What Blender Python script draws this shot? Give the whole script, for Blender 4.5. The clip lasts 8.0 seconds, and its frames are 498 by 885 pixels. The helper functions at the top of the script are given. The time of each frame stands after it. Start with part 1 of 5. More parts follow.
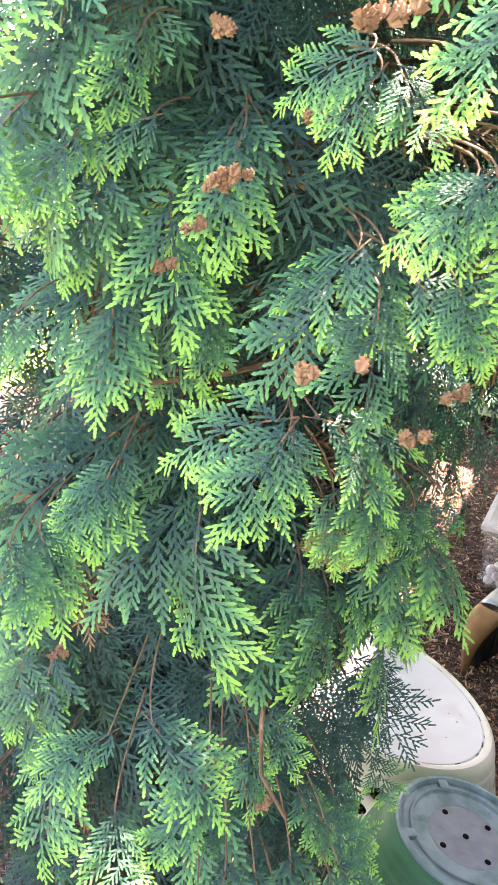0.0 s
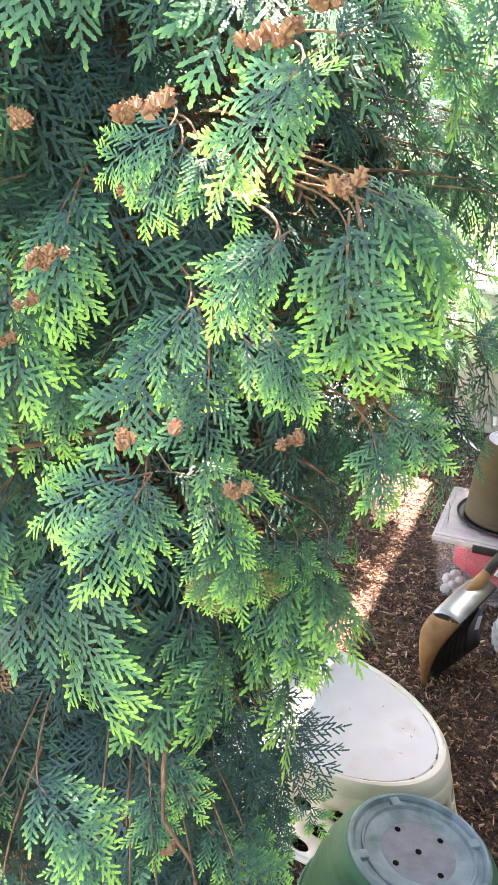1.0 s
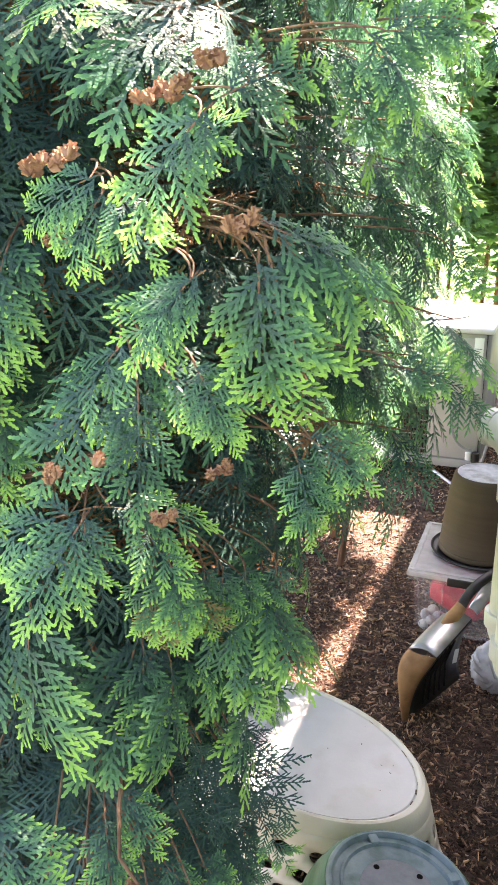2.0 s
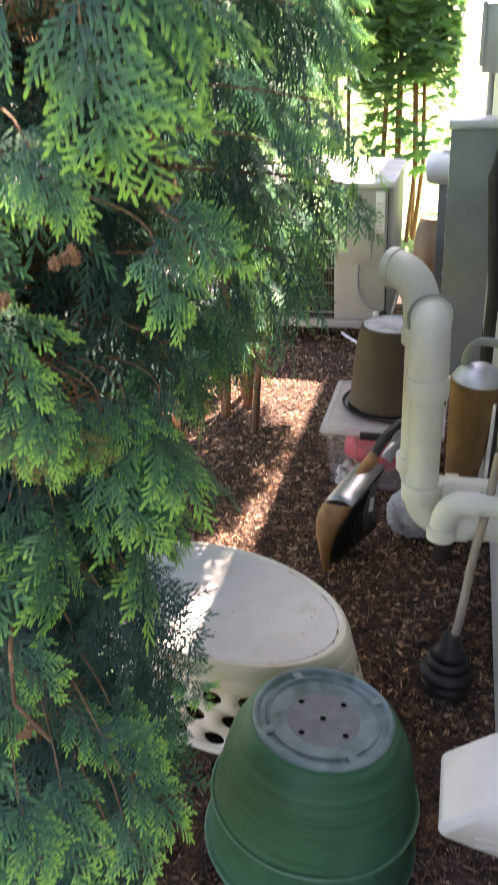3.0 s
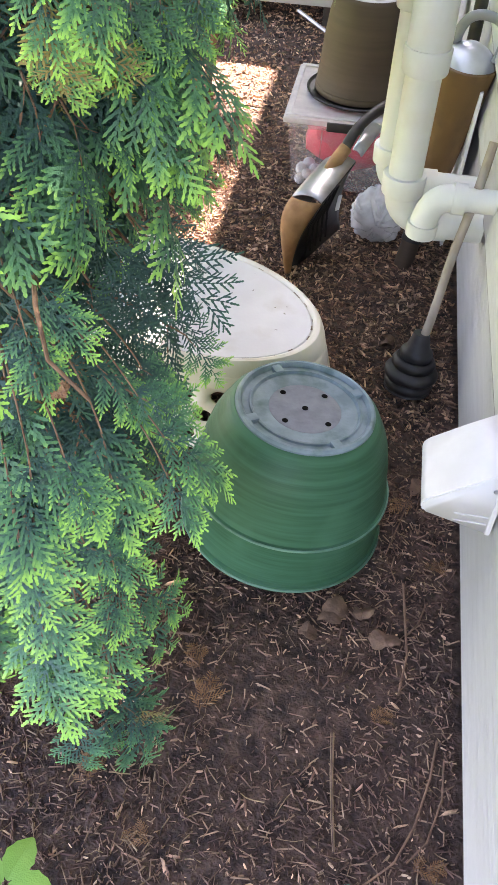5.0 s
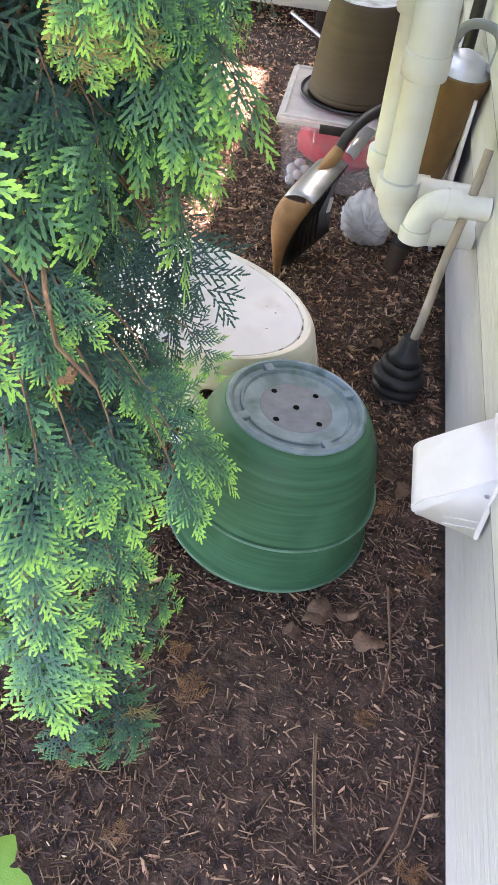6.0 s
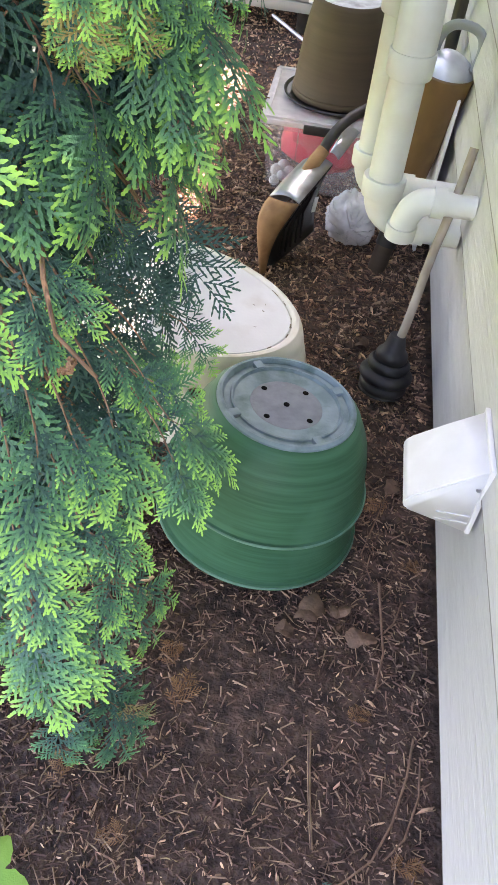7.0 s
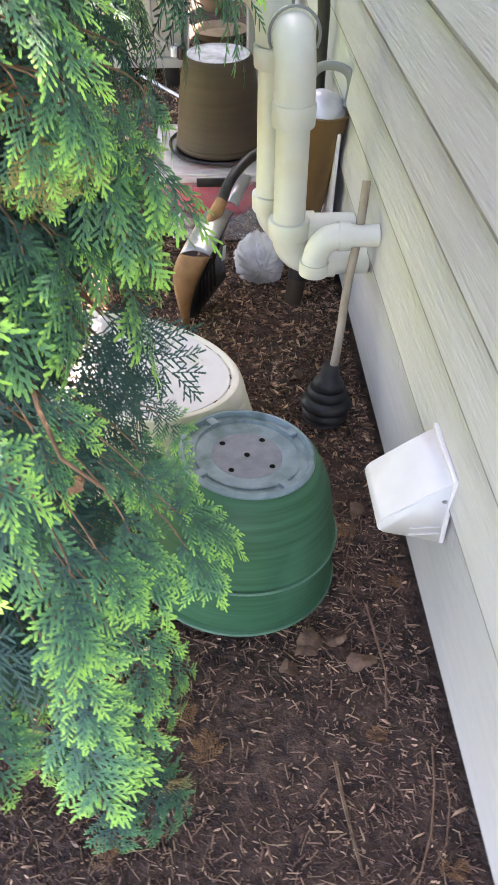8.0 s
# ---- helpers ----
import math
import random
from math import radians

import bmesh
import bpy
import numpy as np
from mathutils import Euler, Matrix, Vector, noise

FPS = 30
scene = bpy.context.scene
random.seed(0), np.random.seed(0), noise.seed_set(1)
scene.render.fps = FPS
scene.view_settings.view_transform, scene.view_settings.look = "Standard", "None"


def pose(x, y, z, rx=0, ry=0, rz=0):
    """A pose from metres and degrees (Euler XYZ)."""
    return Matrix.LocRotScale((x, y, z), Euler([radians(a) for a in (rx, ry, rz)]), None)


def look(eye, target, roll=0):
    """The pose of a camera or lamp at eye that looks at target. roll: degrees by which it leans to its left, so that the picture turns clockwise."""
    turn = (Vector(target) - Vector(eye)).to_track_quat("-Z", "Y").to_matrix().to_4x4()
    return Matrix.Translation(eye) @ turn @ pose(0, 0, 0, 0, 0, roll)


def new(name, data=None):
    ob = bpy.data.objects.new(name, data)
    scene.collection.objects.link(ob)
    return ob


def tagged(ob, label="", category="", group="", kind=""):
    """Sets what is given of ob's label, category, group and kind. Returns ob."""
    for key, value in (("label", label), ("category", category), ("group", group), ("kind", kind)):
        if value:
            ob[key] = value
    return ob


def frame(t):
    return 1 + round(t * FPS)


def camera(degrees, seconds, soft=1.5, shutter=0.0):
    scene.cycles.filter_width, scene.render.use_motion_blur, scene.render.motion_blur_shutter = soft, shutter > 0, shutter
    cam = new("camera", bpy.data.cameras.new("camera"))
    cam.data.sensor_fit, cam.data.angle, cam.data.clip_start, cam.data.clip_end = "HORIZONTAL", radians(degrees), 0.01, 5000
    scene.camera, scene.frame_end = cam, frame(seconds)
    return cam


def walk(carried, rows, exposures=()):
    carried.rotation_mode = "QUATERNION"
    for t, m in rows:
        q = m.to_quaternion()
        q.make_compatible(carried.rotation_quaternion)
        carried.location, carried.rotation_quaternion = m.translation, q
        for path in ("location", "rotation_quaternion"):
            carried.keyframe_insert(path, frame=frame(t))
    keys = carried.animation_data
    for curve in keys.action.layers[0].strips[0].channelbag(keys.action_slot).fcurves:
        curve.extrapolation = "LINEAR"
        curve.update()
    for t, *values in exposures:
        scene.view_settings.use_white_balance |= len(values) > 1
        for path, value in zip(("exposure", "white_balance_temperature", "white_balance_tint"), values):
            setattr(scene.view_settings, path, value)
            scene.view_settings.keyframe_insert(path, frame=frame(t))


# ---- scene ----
cam = camera(34.4, 8.0, soft=0.9, shutter=0.16)
PATH = [
    (0, (0.159, 0.33, 1.507), (-0.581, 2.006, 0.704), 6.6),
    (0.5, (0.222, 0.351, 1.535), (-0.506, 2.042, 0.754), 3.7),
    (1, (0.262, 0.362, 1.549), (-0.44, 2.079, 0.802), 2.0),
    (1.2, (0.253, 0.363, 1.549), (-0.445, 2.081, 0.8), 1.9),
    (2.3, (0.352, 0.349, 1.539), (-0.306, 2.139, 0.937), -1.3),
    (2.5, (0.365, 0.354, 1.532), (-0.257, 2.157, 0.93), -2.1),
    (2.7, (0.364, 0.368, 1.516), (-0.176, 2.175, 0.855), -2.6),
    (3, (0.344, 0.401, 1.441), (-0.127, 2.13, 0.552), -2.8),
    (3.2, (0.296, 0.407, 1.399), (-0.121, 2.02, 0.295), -1.6),
    (3.5, (0.254, 0.419, 1.343), (-0.019, 1.882, 0.008), 1.1),
    (4, (0.254, 0.416, 1.34), (0.038, 1.806, -0.082), 1.7),
    (4.5, (0.232, 0.411, 1.338), (0.034, 1.788, -0.099), 2.6),
    (5.8, (0.18, 0.4, 1.33), (0.032, 1.79, -0.1), 4.5),
    (6, (0.176, 0.401, 1.322), (0.054, 1.796, -0.106), 6.7),
    (6.5, (0.181, 0.404, 1.319), (0.078, 1.808, -0.102), 7.1),
    (7, (0.161, 0.391, 1.31), (0.083, 1.801, -0.107), 7.5),
    (7.5, (0.134, 0.367, 1.342), (0.123, 1.793, -0.06), 9.7),
    (7.7, (0.133, 0.372, 1.346), (0.195, 1.817, -0.034), 7.6),
    (8, (0.096, 0.380, 1.380), (0.183, 1.846, 0.023), 0.6),
]
walk(cam, [(t, look(eye, target, roll)) for t, eye, target, roll in PATH], exposures=[(0, 4.25, 8000, 31), (1.2, 4.25, 8000, 31), (2.5, 3.65, 8000, 31), (2.7, 3.65, 8000, 31), (2.9, 3.3, 8000, 31), (3.2, 3.25, 8000, 31), (3.5, 3.7, 8000, 31), (4.0, 4.12, 8000, 31), (7.5, 4.12, 8000, 31), (8, 4.08, 8000, 31)])

# ---- light ----
SUN = Vector((0.19, 0.59, 1.0)).normalized()
world = bpy.data.worlds.new("world")
scene.world = world
world.use_nodes = True
wn = world.node_tree
sky = wn.nodes.new("ShaderNodeTexSky")
sky.sky_type = "NISHITA"
sky.sun_disc = False
sky.sun_elevation = math.asin(SUN.z)
sky.sun_rotation = math.atan2(SUN.x, SUN.y)
wn.links.new(sky.outputs[0], wn.nodes["Background"].inputs[0])
wn.nodes["Background"].inputs[1].default_value = 0.09
sun = new("sun", bpy.data.lights.new("sun", "SUN"))
sun.data.energy = 5.0
sun.data.angle = radians(0.6)
sun.data.color = (1.0, 0.95, 0.87)
sun.matrix_basis = look(SUN * 20, (0, 0, 0))


# ---- materials ----
def surface(name, c1, c2, scale=20.0, rough=0.6, bump=0.2, metal=0.0, stretch=(1, 1, 1), stain=None, stain_scale=3.0, fine=140.0, coat=0.0, depth=0.002, spec=0.5):
    """Two-scale noise surface: c1 and c2 mix at the given scale, stain in larger patches, fine grain in the relief."""
    m = bpy.data.materials.new(name)
    m.use_nodes = True
    n, l = m.node_tree.nodes, m.node_tree.links
    b = n["Principled BSDF"]
    tc = n.new("ShaderNodeTexCoord")
    mp = n.new("ShaderNodeMapping")
    mp.inputs["Scale"].default_value = stretch
    l.new(tc.outputs["Object"], mp.inputs[0])
    n1 = n.new("ShaderNodeTexNoise")
    n1.inputs["Scale"].default_value, n1.inputs["Detail"].default_value = scale, 6
    l.new(mp.outputs[0], n1.inputs["Vector"])
    ramp = n.new("ShaderNodeValToRGB")
    ramp.color_ramp.elements[0].position, ramp.color_ramp.elements[1].position = 0.35, 0.66
    ramp.color_ramp.elements[0].color, ramp.color_ramp.elements[1].color = (*c1, 1), (*c2, 1)
    l.new(n1.outputs["Fac"], ramp.inputs[0])
    col = ramp.outputs[0]
    n2 = n.new("ShaderNodeTexNoise")
    n2.inputs["Scale"].default_value, n2.inputs["Detail"].default_value = stain_scale, 5
    l.new(tc.outputs["Object"], n2.inputs["Vector"])
    if stain:
        r2 = n.new("ShaderNodeValToRGB")
        r2.color_ramp.elements[0].position, r2.color_ramp.elements[1].position = 0.52, 0.72
        l.new(n2.outputs["Fac"], r2.inputs[0])
        mx = n.new("ShaderNodeMixRGB")
        mx.inputs[2].default_value = (*stain, 1)
        l.new(r2.outputs[0], mx.inputs[0])
        l.new(col, mx.inputs[1])
        col = mx.outputs[0]
    l.new(col, b.inputs["Base Color"])
    n3 = n.new("ShaderNodeTexNoise")
    n3.inputs["Scale"].default_value, n3.inputs["Detail"].default_value = fine, 4
    l.new(mp.outputs[0], n3.inputs["Vector"])
    add = n.new("ShaderNodeMath")
    add.operation = "ADD"
    l.new(n3.outputs["Fac"], add.inputs[0])
    l.new(n1.outputs["Fac"], add.inputs[1])
    bp = n.new("ShaderNodeBump")
    bp.inputs["Strength"].default_value, bp.inputs["Distance"].default_value = bump, depth
    l.new(add.outputs[0], bp.inputs["Height"])
    l.new(bp.outputs[0], b.inputs["Normal"])
    rr = n.new("ShaderNodeMapRange")
    rr.inputs["To Min"].default_value, rr.inputs["To Max"].default_value = max(rough - 0.1, 0.04), min(rough + 0.12, 1)
    l.new(n2.outputs["Fac"], rr.inputs["Value"])
    l.new(rr.outputs[0], b.inputs["Roughness"])
    b.inputs["Metallic"].default_value = metal
    b.inputs["Coat Weight"].default_value = coat
    b.inputs["Specular IOR Level"].default_value = spec
    return m


def tinted(m, spread_hue=0.03, spread_value=0.35):
    """Varies a surface from object to object and from island to island."""
    n, l = m.node_tree.nodes, m.node_tree.links
    b = n["Principled BSDF"]
    src = b.inputs["Base Color"].links[0].from_socket
    geo = n.new("ShaderNodeNewGeometry")
    info = n.new("ShaderNodeObjectInfo")
    add = n.new("ShaderNodeMath")
    add.operation = "ADD"
    l.new(geo.outputs["Random Per Island"], add.inputs[0])
    l.new(info.outputs["Random"], add.inputs[1])
    fr = n.new("ShaderNodeMath")
    fr.operation = "FRACT"
    l.new(add.outputs[0], fr.inputs[0])
    hsv = n.new("ShaderNodeHueSaturation")
    for key, lo, hi in (("Hue", 0.5 - spread_hue, 0.5 + spread_hue), ("Value", 1 - spread_value, 1 + spread_value)):
        mr = n.new("ShaderNodeMapRange")
        mr.inputs["To Min"].default_value, mr.inputs["To Max"].default_value = lo, hi
        l.new(fr.outputs[0], mr.inputs["Value"])
        l.new(mr.outputs[0], hsv.inputs[key])
    l.new(src, hsv.inputs["Color"])
    l.new(hsv.outputs[0], b.inputs["Base Color"])
    return m


def leaf_surface(name, old, mid, young, glow=0.3):
    """Scale leaves: the colour runs from old growth to young tips by the mesh's own 'tip' attribute; light passes through."""
    m = bpy.data.materials.new(name)
    m.use_nodes = True
    n, l = m.node_tree.nodes, m.node_tree.links
    b, out = n["Principled BSDF"], n["Material Output"]
    at = n.new("ShaderNodeAttribute")
    at.attribute_name = "tip"
    tc = n.new("ShaderNodeTexCoord")
    ns = n.new("ShaderNodeTexNoise")
    ns.inputs["Scale"].default_value = 30
    l.new(tc.outputs["Object"], ns.inputs["Vector"])
    ma = n.new("ShaderNodeMath")
    ma.operation = "MULTIPLY_ADD"
    ma.inputs[1].default_value, ma.inputs[2].default_value = 0.35, -0.17
    l.new(ns.outputs["Fac"], ma.inputs[0])
    ad = n.new("ShaderNodeMath")
    ad.operation = "ADD"
    l.new(at.outputs["Fac"], ad.inputs[0])
    l.new(ma.outputs[0], ad.inputs[1])
    ramp = n.new("ShaderNodeValToRGB")
    e = ramp.color_ramp.elements
    e[0].position, e[0].color = 0.2, (*old, 1)
    e[1].position, e[1].color = 0.90, (*young, 1)
    x = e.new(0.56)
    x.color = (*mid, 1)
    l.new(ad.outputs[0], ramp.inputs[0])
    l.new(ramp.outputs[0], b.inputs["Base Color"])
    b.inputs["Roughness"].default_value = 0.48
    b.inputs["Specular IOR Level"].default_value = 0.35
    tr = n.new("ShaderNodeBsdfTranslucent")
    l.new(ramp.outputs[0], tr.inputs["Color"])
    mx = n.new("ShaderNodeMixShader")
    gm = n.new("ShaderNodeMapRange")
    gm.inputs["To Min"].default_value, gm.inputs["To Max"].default_value = glow * 0.4, glow * 1.15
    l.new(at.outputs["Fac"], gm.inputs["Value"])
    l.new(gm.outputs[0], mx.inputs[0])
    l.new(b.outputs[0], mx.inputs[1])
    l.new(tr.outputs[0], mx.inputs[2])
    l.new(mx.outputs[0], out.inputs["Surface"])
    v = n.new("ShaderNodeTexVoronoi")
    v.inputs["Scale"].default_value = 420
    l.new(tc.outputs["Object"], v.inputs["Vector"])
    bp = n.new("ShaderNodeBump")
    bp.inputs["Strength"].default_value, bp.inputs["Distance"].default_value = 0.5, 0.001
    l.new(v.outputs["Distance"], bp.inputs["Height"])
    l.new(bp.outputs[0], b.inputs["Normal"])
    return m


def clear_surface(name, colour, clear, rough):
    """Thin clear plastic: part of the light goes straight through, the rest meets a glossy skin."""
    m = bpy.data.materials.new(name)
    m.use_nodes = True
    n, l = m.node_tree.nodes, m.node_tree.links
    b, out = n["Principled BSDF"], n["Material Output"]
    b.inputs["Base Color"].default_value = (*colour, 1)
    b.inputs["Roughness"].default_value = rough
    tp = n.new("ShaderNodeBsdfTransparent")
    mx = n.new("ShaderNodeMixShader")
    tc = n.new("ShaderNodeTexCoord")
    ns = n.new("ShaderNodeTexNoise")
    ns.inputs["Scale"].default_value, ns.inputs["Detail"].default_value = 25, 5
    l.new(tc.outputs["Object"], ns.inputs["Vector"])
    mr = n.new("ShaderNodeMapRange")
    mr.inputs["To Min"].default_value, mr.inputs["To Max"].default_value = clear - 0.18, clear + 0.18
    l.new(ns.outputs["Fac"], mr.inputs["Value"])
    l.new(mr.outputs[0], mx.inputs[0])
    l.new(b.outputs[0], mx.inputs[1])
    l.new(tp.outputs[0], mx.inputs[2])
    l.new(mx.outputs[0], out.inputs["Surface"])
    return m


# leaf age colours, contrast widened: crown shade and light on the tips are in it
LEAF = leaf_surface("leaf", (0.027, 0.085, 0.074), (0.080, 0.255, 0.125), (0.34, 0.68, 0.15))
LEAF_FAR = leaf_surface("leaf_far", (0.12, 0.27, 0.14), (0.22, 0.44, 0.18), (0.42, 0.62, 0.18), 0.7)
LEAF_DRY = leaf_surface("leaf_dry", (0.15, 0.075, 0.035), (0.25, 0.13, 0.06), (0.36, 0.21, 0.10), 0.2)
LEAF_TAN = leaf_surface("leaf_tan", (0.15, 0.125, 0.045), (0.23, 0.20, 0.08), (0.30, 0.28, 0.12), 0.25)
LEAF_BROAD = leaf_surface("leaf_broad", (0.12, 0.28, 0.05), (0.2, 0.42, 0.07), (0.3, 0.5, 0.1), 0.35)
TWIG = surface("twig", (0.12, 0.066, 0.040), (0.23, 0.135, 0.085), 60, 0.85, 0.7, stain=(0.13, 0.08, 0.055), stain_scale=14)
BARK = surface("bark", (0.19, 0.088, 0.046), (0.38, 0.19, 0.105), 18, 0.9, 1.0, stretch=(3, 3, 0.5), stain=(0.10, 0.06, 0.04), depth=0.006)
CONE = surface("cone", (0.24, 0.115, 0.065), (0.40, 0.235, 0.14), 70, 0.75, 0.4, stain=(0.22, 0.08, 0.04), stain_scale=20)
SOIL = surface("soil", (0.026, 0.015, 0.011), (0.115, 0.068, 0.048), 26, 0.95, 1.0, stain=(0.085, 0.052, 0.038), stain_scale=3.2, fine=90, depth=0.022)
CHIP = tinted(surface("chip", (0.125, 0.066, 0.044), (0.52, 0.305, 0.205), 40, 0.9, 0.8, stretch=(1, 1, 1), stain=(0.60, 0.42, 0.31), stain_scale=9), 0.02, 0.85)
SHRED = tinted(surface("bark_shred", (0.095, 0.053, 0.037), (0.27, 0.160, 0.110), 30, 0.9, 0.6, stain=(0.26, 0.17, 0.12), stain_scale=12), 0.02, 0.7)
STRAW = tinted(surface("straw", (0.11, 0.066, 0.040), (0.23, 0.145, 0.090), 50, 0.85, 0.4), 0.02, 0.8)
DEAD = surface("dead_leaf", (0.105, 0.060, 0.038), (0.20, 0.120, 0.076), 34, 0.8, 0.9, stain=(0.09, 0.05, 0.032), stain_scale=20)
SIDING = surface("siding_paint", (0.485, 0.485, 0.48), (0.525, 0.525, 0.52), 7, 0.62, 0.7, stretch=(9, 0.6, 9), stain=(0.49, 0.487, 0.47), stain_scale=1.3, fine=18, depth=0.004, spec=0.35)
PAINT = surface("white_paint", (0.76, 0.76, 0.75), (0.82, 0.82, 0.81), 12, 0.45, 0.15, stain=(0.70, 0.69, 0.66), stain_scale=4)
def shifted(m, reach=7.0, spread=0.05):
    """Gives every board its own stretch of grain and a slightly different tone."""
    n, l = m.node_tree.nodes, m.node_tree.links
    info = n.new("ShaderNodeObjectInfo")
    mul = n.new("ShaderNodeMath")
    mul.operation = "MULTIPLY"
    mul.inputs[1].default_value = reach
    l.new(info.outputs["Random"], mul.inputs[0])
    for mp in [x for x in n if x.bl_idname == "ShaderNodeMapping"]:
        l.new(mul.outputs[0], mp.inputs["Location"])
    return tinted(m, 0.0, spread)


shifted(SIDING)
# dark edge colour that paints in the shadow line under each lap
LAP_SHADE = surface("lap_shade_edge", (0.20, 0.195, 0.185), (0.29, 0.285, 0.27), 25, 0.8, 0.4, stretch=(4, 0.6, 4), stain=(0.36, 0.355, 0.34), stain_scale=5)
VENT = surface("vent_plastic", (0.64, 0.645, 0.64), (0.70, 0.705, 0.70), 16, 0.4, 0.08, stain=(0.60, 0.59, 0.575), stain_scale=7)
GREEN = surface("green_glaze_plastic", (0.022, 0.100, 0.052), (0.038, 0.140, 0.080), 5, 0.46, 0.3, stretch=(1, 1, 26), stain=(0.050, 0.165, 0.098), stain_scale=6, fine=14, depth=0.0015, spec=0.25)
# paler green: edge wear, and the bead's highlight put into the colour
WORN_GLINT = surface("worn_glint_green", (0.070, 0.185, 0.125), (0.110, 0.250, 0.180), 30, 0.5, 0.3, stain=(0.045, 0.14, 0.085), stain_scale=14)
GREENTOP = surface("chalky_green_base", (0.115, 0.185, 0.205), (0.20, 0.285, 0.32), 22, 0.6, 0.4, stain=(0.055, 0.12, 0.115), stain_scale=16)
GREYDISC = surface("worn_grey_base", (0.155, 0.175, 0.205), (0.20, 0.225, 0.255), 40, 0.62, 0.4, stain=(0.12, 0.13, 0.155), stain_scale=14)
HOLE = surface("dark_hole", (0.004, 0.004, 0.004), (0.008, 0.008, 0.008), 30, 1.0, 0.1, spec=0.05)
BROWN = surface("brown_plastic", (0.068, 0.047, 0.033), (0.084, 0.058, 0.041), 5, 0.6, 0.2, stretch=(1, 1, 14), stain=(0.092, 0.065, 0.047), stain_scale=6, fine=20, spec=0.3)
DUSTY = surface("dusty_pale_base", (0.38, 0.39, 0.42), (0.55, 0.56, 0.6), 30, 0.7, 0.3, stain=(0.2, 0.19, 0.19), stain_scale=16)
IVORY = surface("ivory_plastic", (0.66, 0.635, 0.54), (0.73, 0.70, 0.61), 8, 0.45, 0.12, stain=(0.58, 0.53, 0.42), stain_scale=7)
OFFWHITE = surface("white_plastic", (0.60, 0.605, 0.60), (0.67, 0.675, 0.67), 10, 0.48, 0.12, stain=(0.54, 0.52, 0.48), stain_scale=9)
GRIME = surface("grime", (0.10, 0.075, 0.05), (0.20, 0.155, 0.11), 90, 0.9, 0.3)
PVC = surface("pvc", (0.58, 0.605, 0.555), (0.65, 0.67, 0.62), 10, 0.34, 0.06, stain=(0.58, 0.56, 0.47), stain_scale=6)
RUBBER = surface("black_rubber", (0.012, 0.012, 0.013), (0.022, 0.022, 0.023), 20, 0.5, 0.15, stain=(0.045, 0.042, 0.04), stain_scale=15)
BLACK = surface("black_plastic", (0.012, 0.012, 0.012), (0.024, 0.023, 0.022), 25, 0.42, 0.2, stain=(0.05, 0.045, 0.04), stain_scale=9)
WOOD = surface("weathered_wood", (0.25, 0.20, 0.15), (0.38, 0.32, 0.25), 30, 0.8, 0.6, stretch=(1, 1, 0.12), stain=(0.30, 0.29, 0.26), stain_scale=10)
STEEL = surface("worn_steel", (0.42, 0.43, 0.45), (0.56, 0.57, 0.60), 14, 0.34, 0.2, metal=0.85, stain=(0.30, 0.29, 0.28), stain_scale=9)
RUST = surface("rusty_edge", (0.26, 0.13, 0.055), (0.40, 0.22, 0.10), 22, 0.7, 0.4, stain=(0.18, 0.09, 0.04), stain_scale=14)
ZINC = surface("zinc", (0.50, 0.52, 0.56), (0.62, 0.64, 0.69), 12, 0.4, 0.15, metal=0.55, stain=(0.42, 0.43, 0.45), stain_scale=8)
RUSTY_CAN = surface("rusted_can", (0.16, 0.085, 0.032), (0.31, 0.18, 0.07), 7, 0.55, 0.3, stretch=(1, 1, 0.4), stain=(0.10, 0.055, 0.028), stain_scale=9)
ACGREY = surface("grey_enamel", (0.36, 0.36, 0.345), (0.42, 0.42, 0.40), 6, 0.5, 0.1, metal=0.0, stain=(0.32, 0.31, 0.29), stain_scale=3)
# unit's top, paler than the cabinet: sunlight on it is in the colour
ACTOP = surface("sunlit_enamel", (0.60, 0.61, 0.62), (0.68, 0.69, 0.70), 6, 0.45, 0.1, stain=(0.5, 0.5, 0.5), stain_scale=5)
DARK = surface("dark_coil", (0.018, 0.016, 0.014), (0.05, 0.045, 0.038), 60, 0.7, 0.5)
DARKWIRE = surface("brown_wire", (0.085, 0.072, 0.058), (0.13, 0.11, 0.09), 30, 0.6, 0.1)
BOXGREY = surface("grey_box_paint", (0.20, 0.22, 0.23), (0.25, 0.27, 0.28), 5, 0.5, 0.1, stain=(0.18, 0.19, 0.195), stain_scale=3)
RED = surface("red_cloth", (0.62, 0.040, 0.075), (0.78, 0.075, 0.12), 10, 0.6, 0.4, stain=(0.4, 0.03, 0.05), stain_scale=6)
STONE = surface("pale_pebble", (0.55, 0.54, 0.52), (0.72, 0.71, 0.69), 20, 0.6, 0.3)
CLAY = surface("mossy_brown_jar", (0.17, 0.12, 0.07), (0.33, 0.25, 0.16), 7, 0.6, 0.4, stretch=(1, 1, 0.35), stain=(0.14, 0.12, 0.08), stain_scale=6)
LAWN = surface("lawn", (0.10, 0.20, 0.03), (0.20, 0.33, 0.06), 9, 0.8, 0.6, stain=(0.25, 0.36, 0.10), stain_scale=1.2)
CONCRETE = surface("concrete", (0.16, 0.155, 0.145), (0.25, 0.24, 0.225), 14, 0.9, 0.5, stain=(0.12, 0.11, 0.10), stain_scale=4)
PAPER = surface("paper_label", (0.74, 0.74, 0.74), (0.80, 0.80, 0.80), 20, 0.6, 0.05)
INK = surface("ink", (0.08, 0.08, 0.09), (0.12, 0.12, 0.13), 20, 0.6, 0.05)
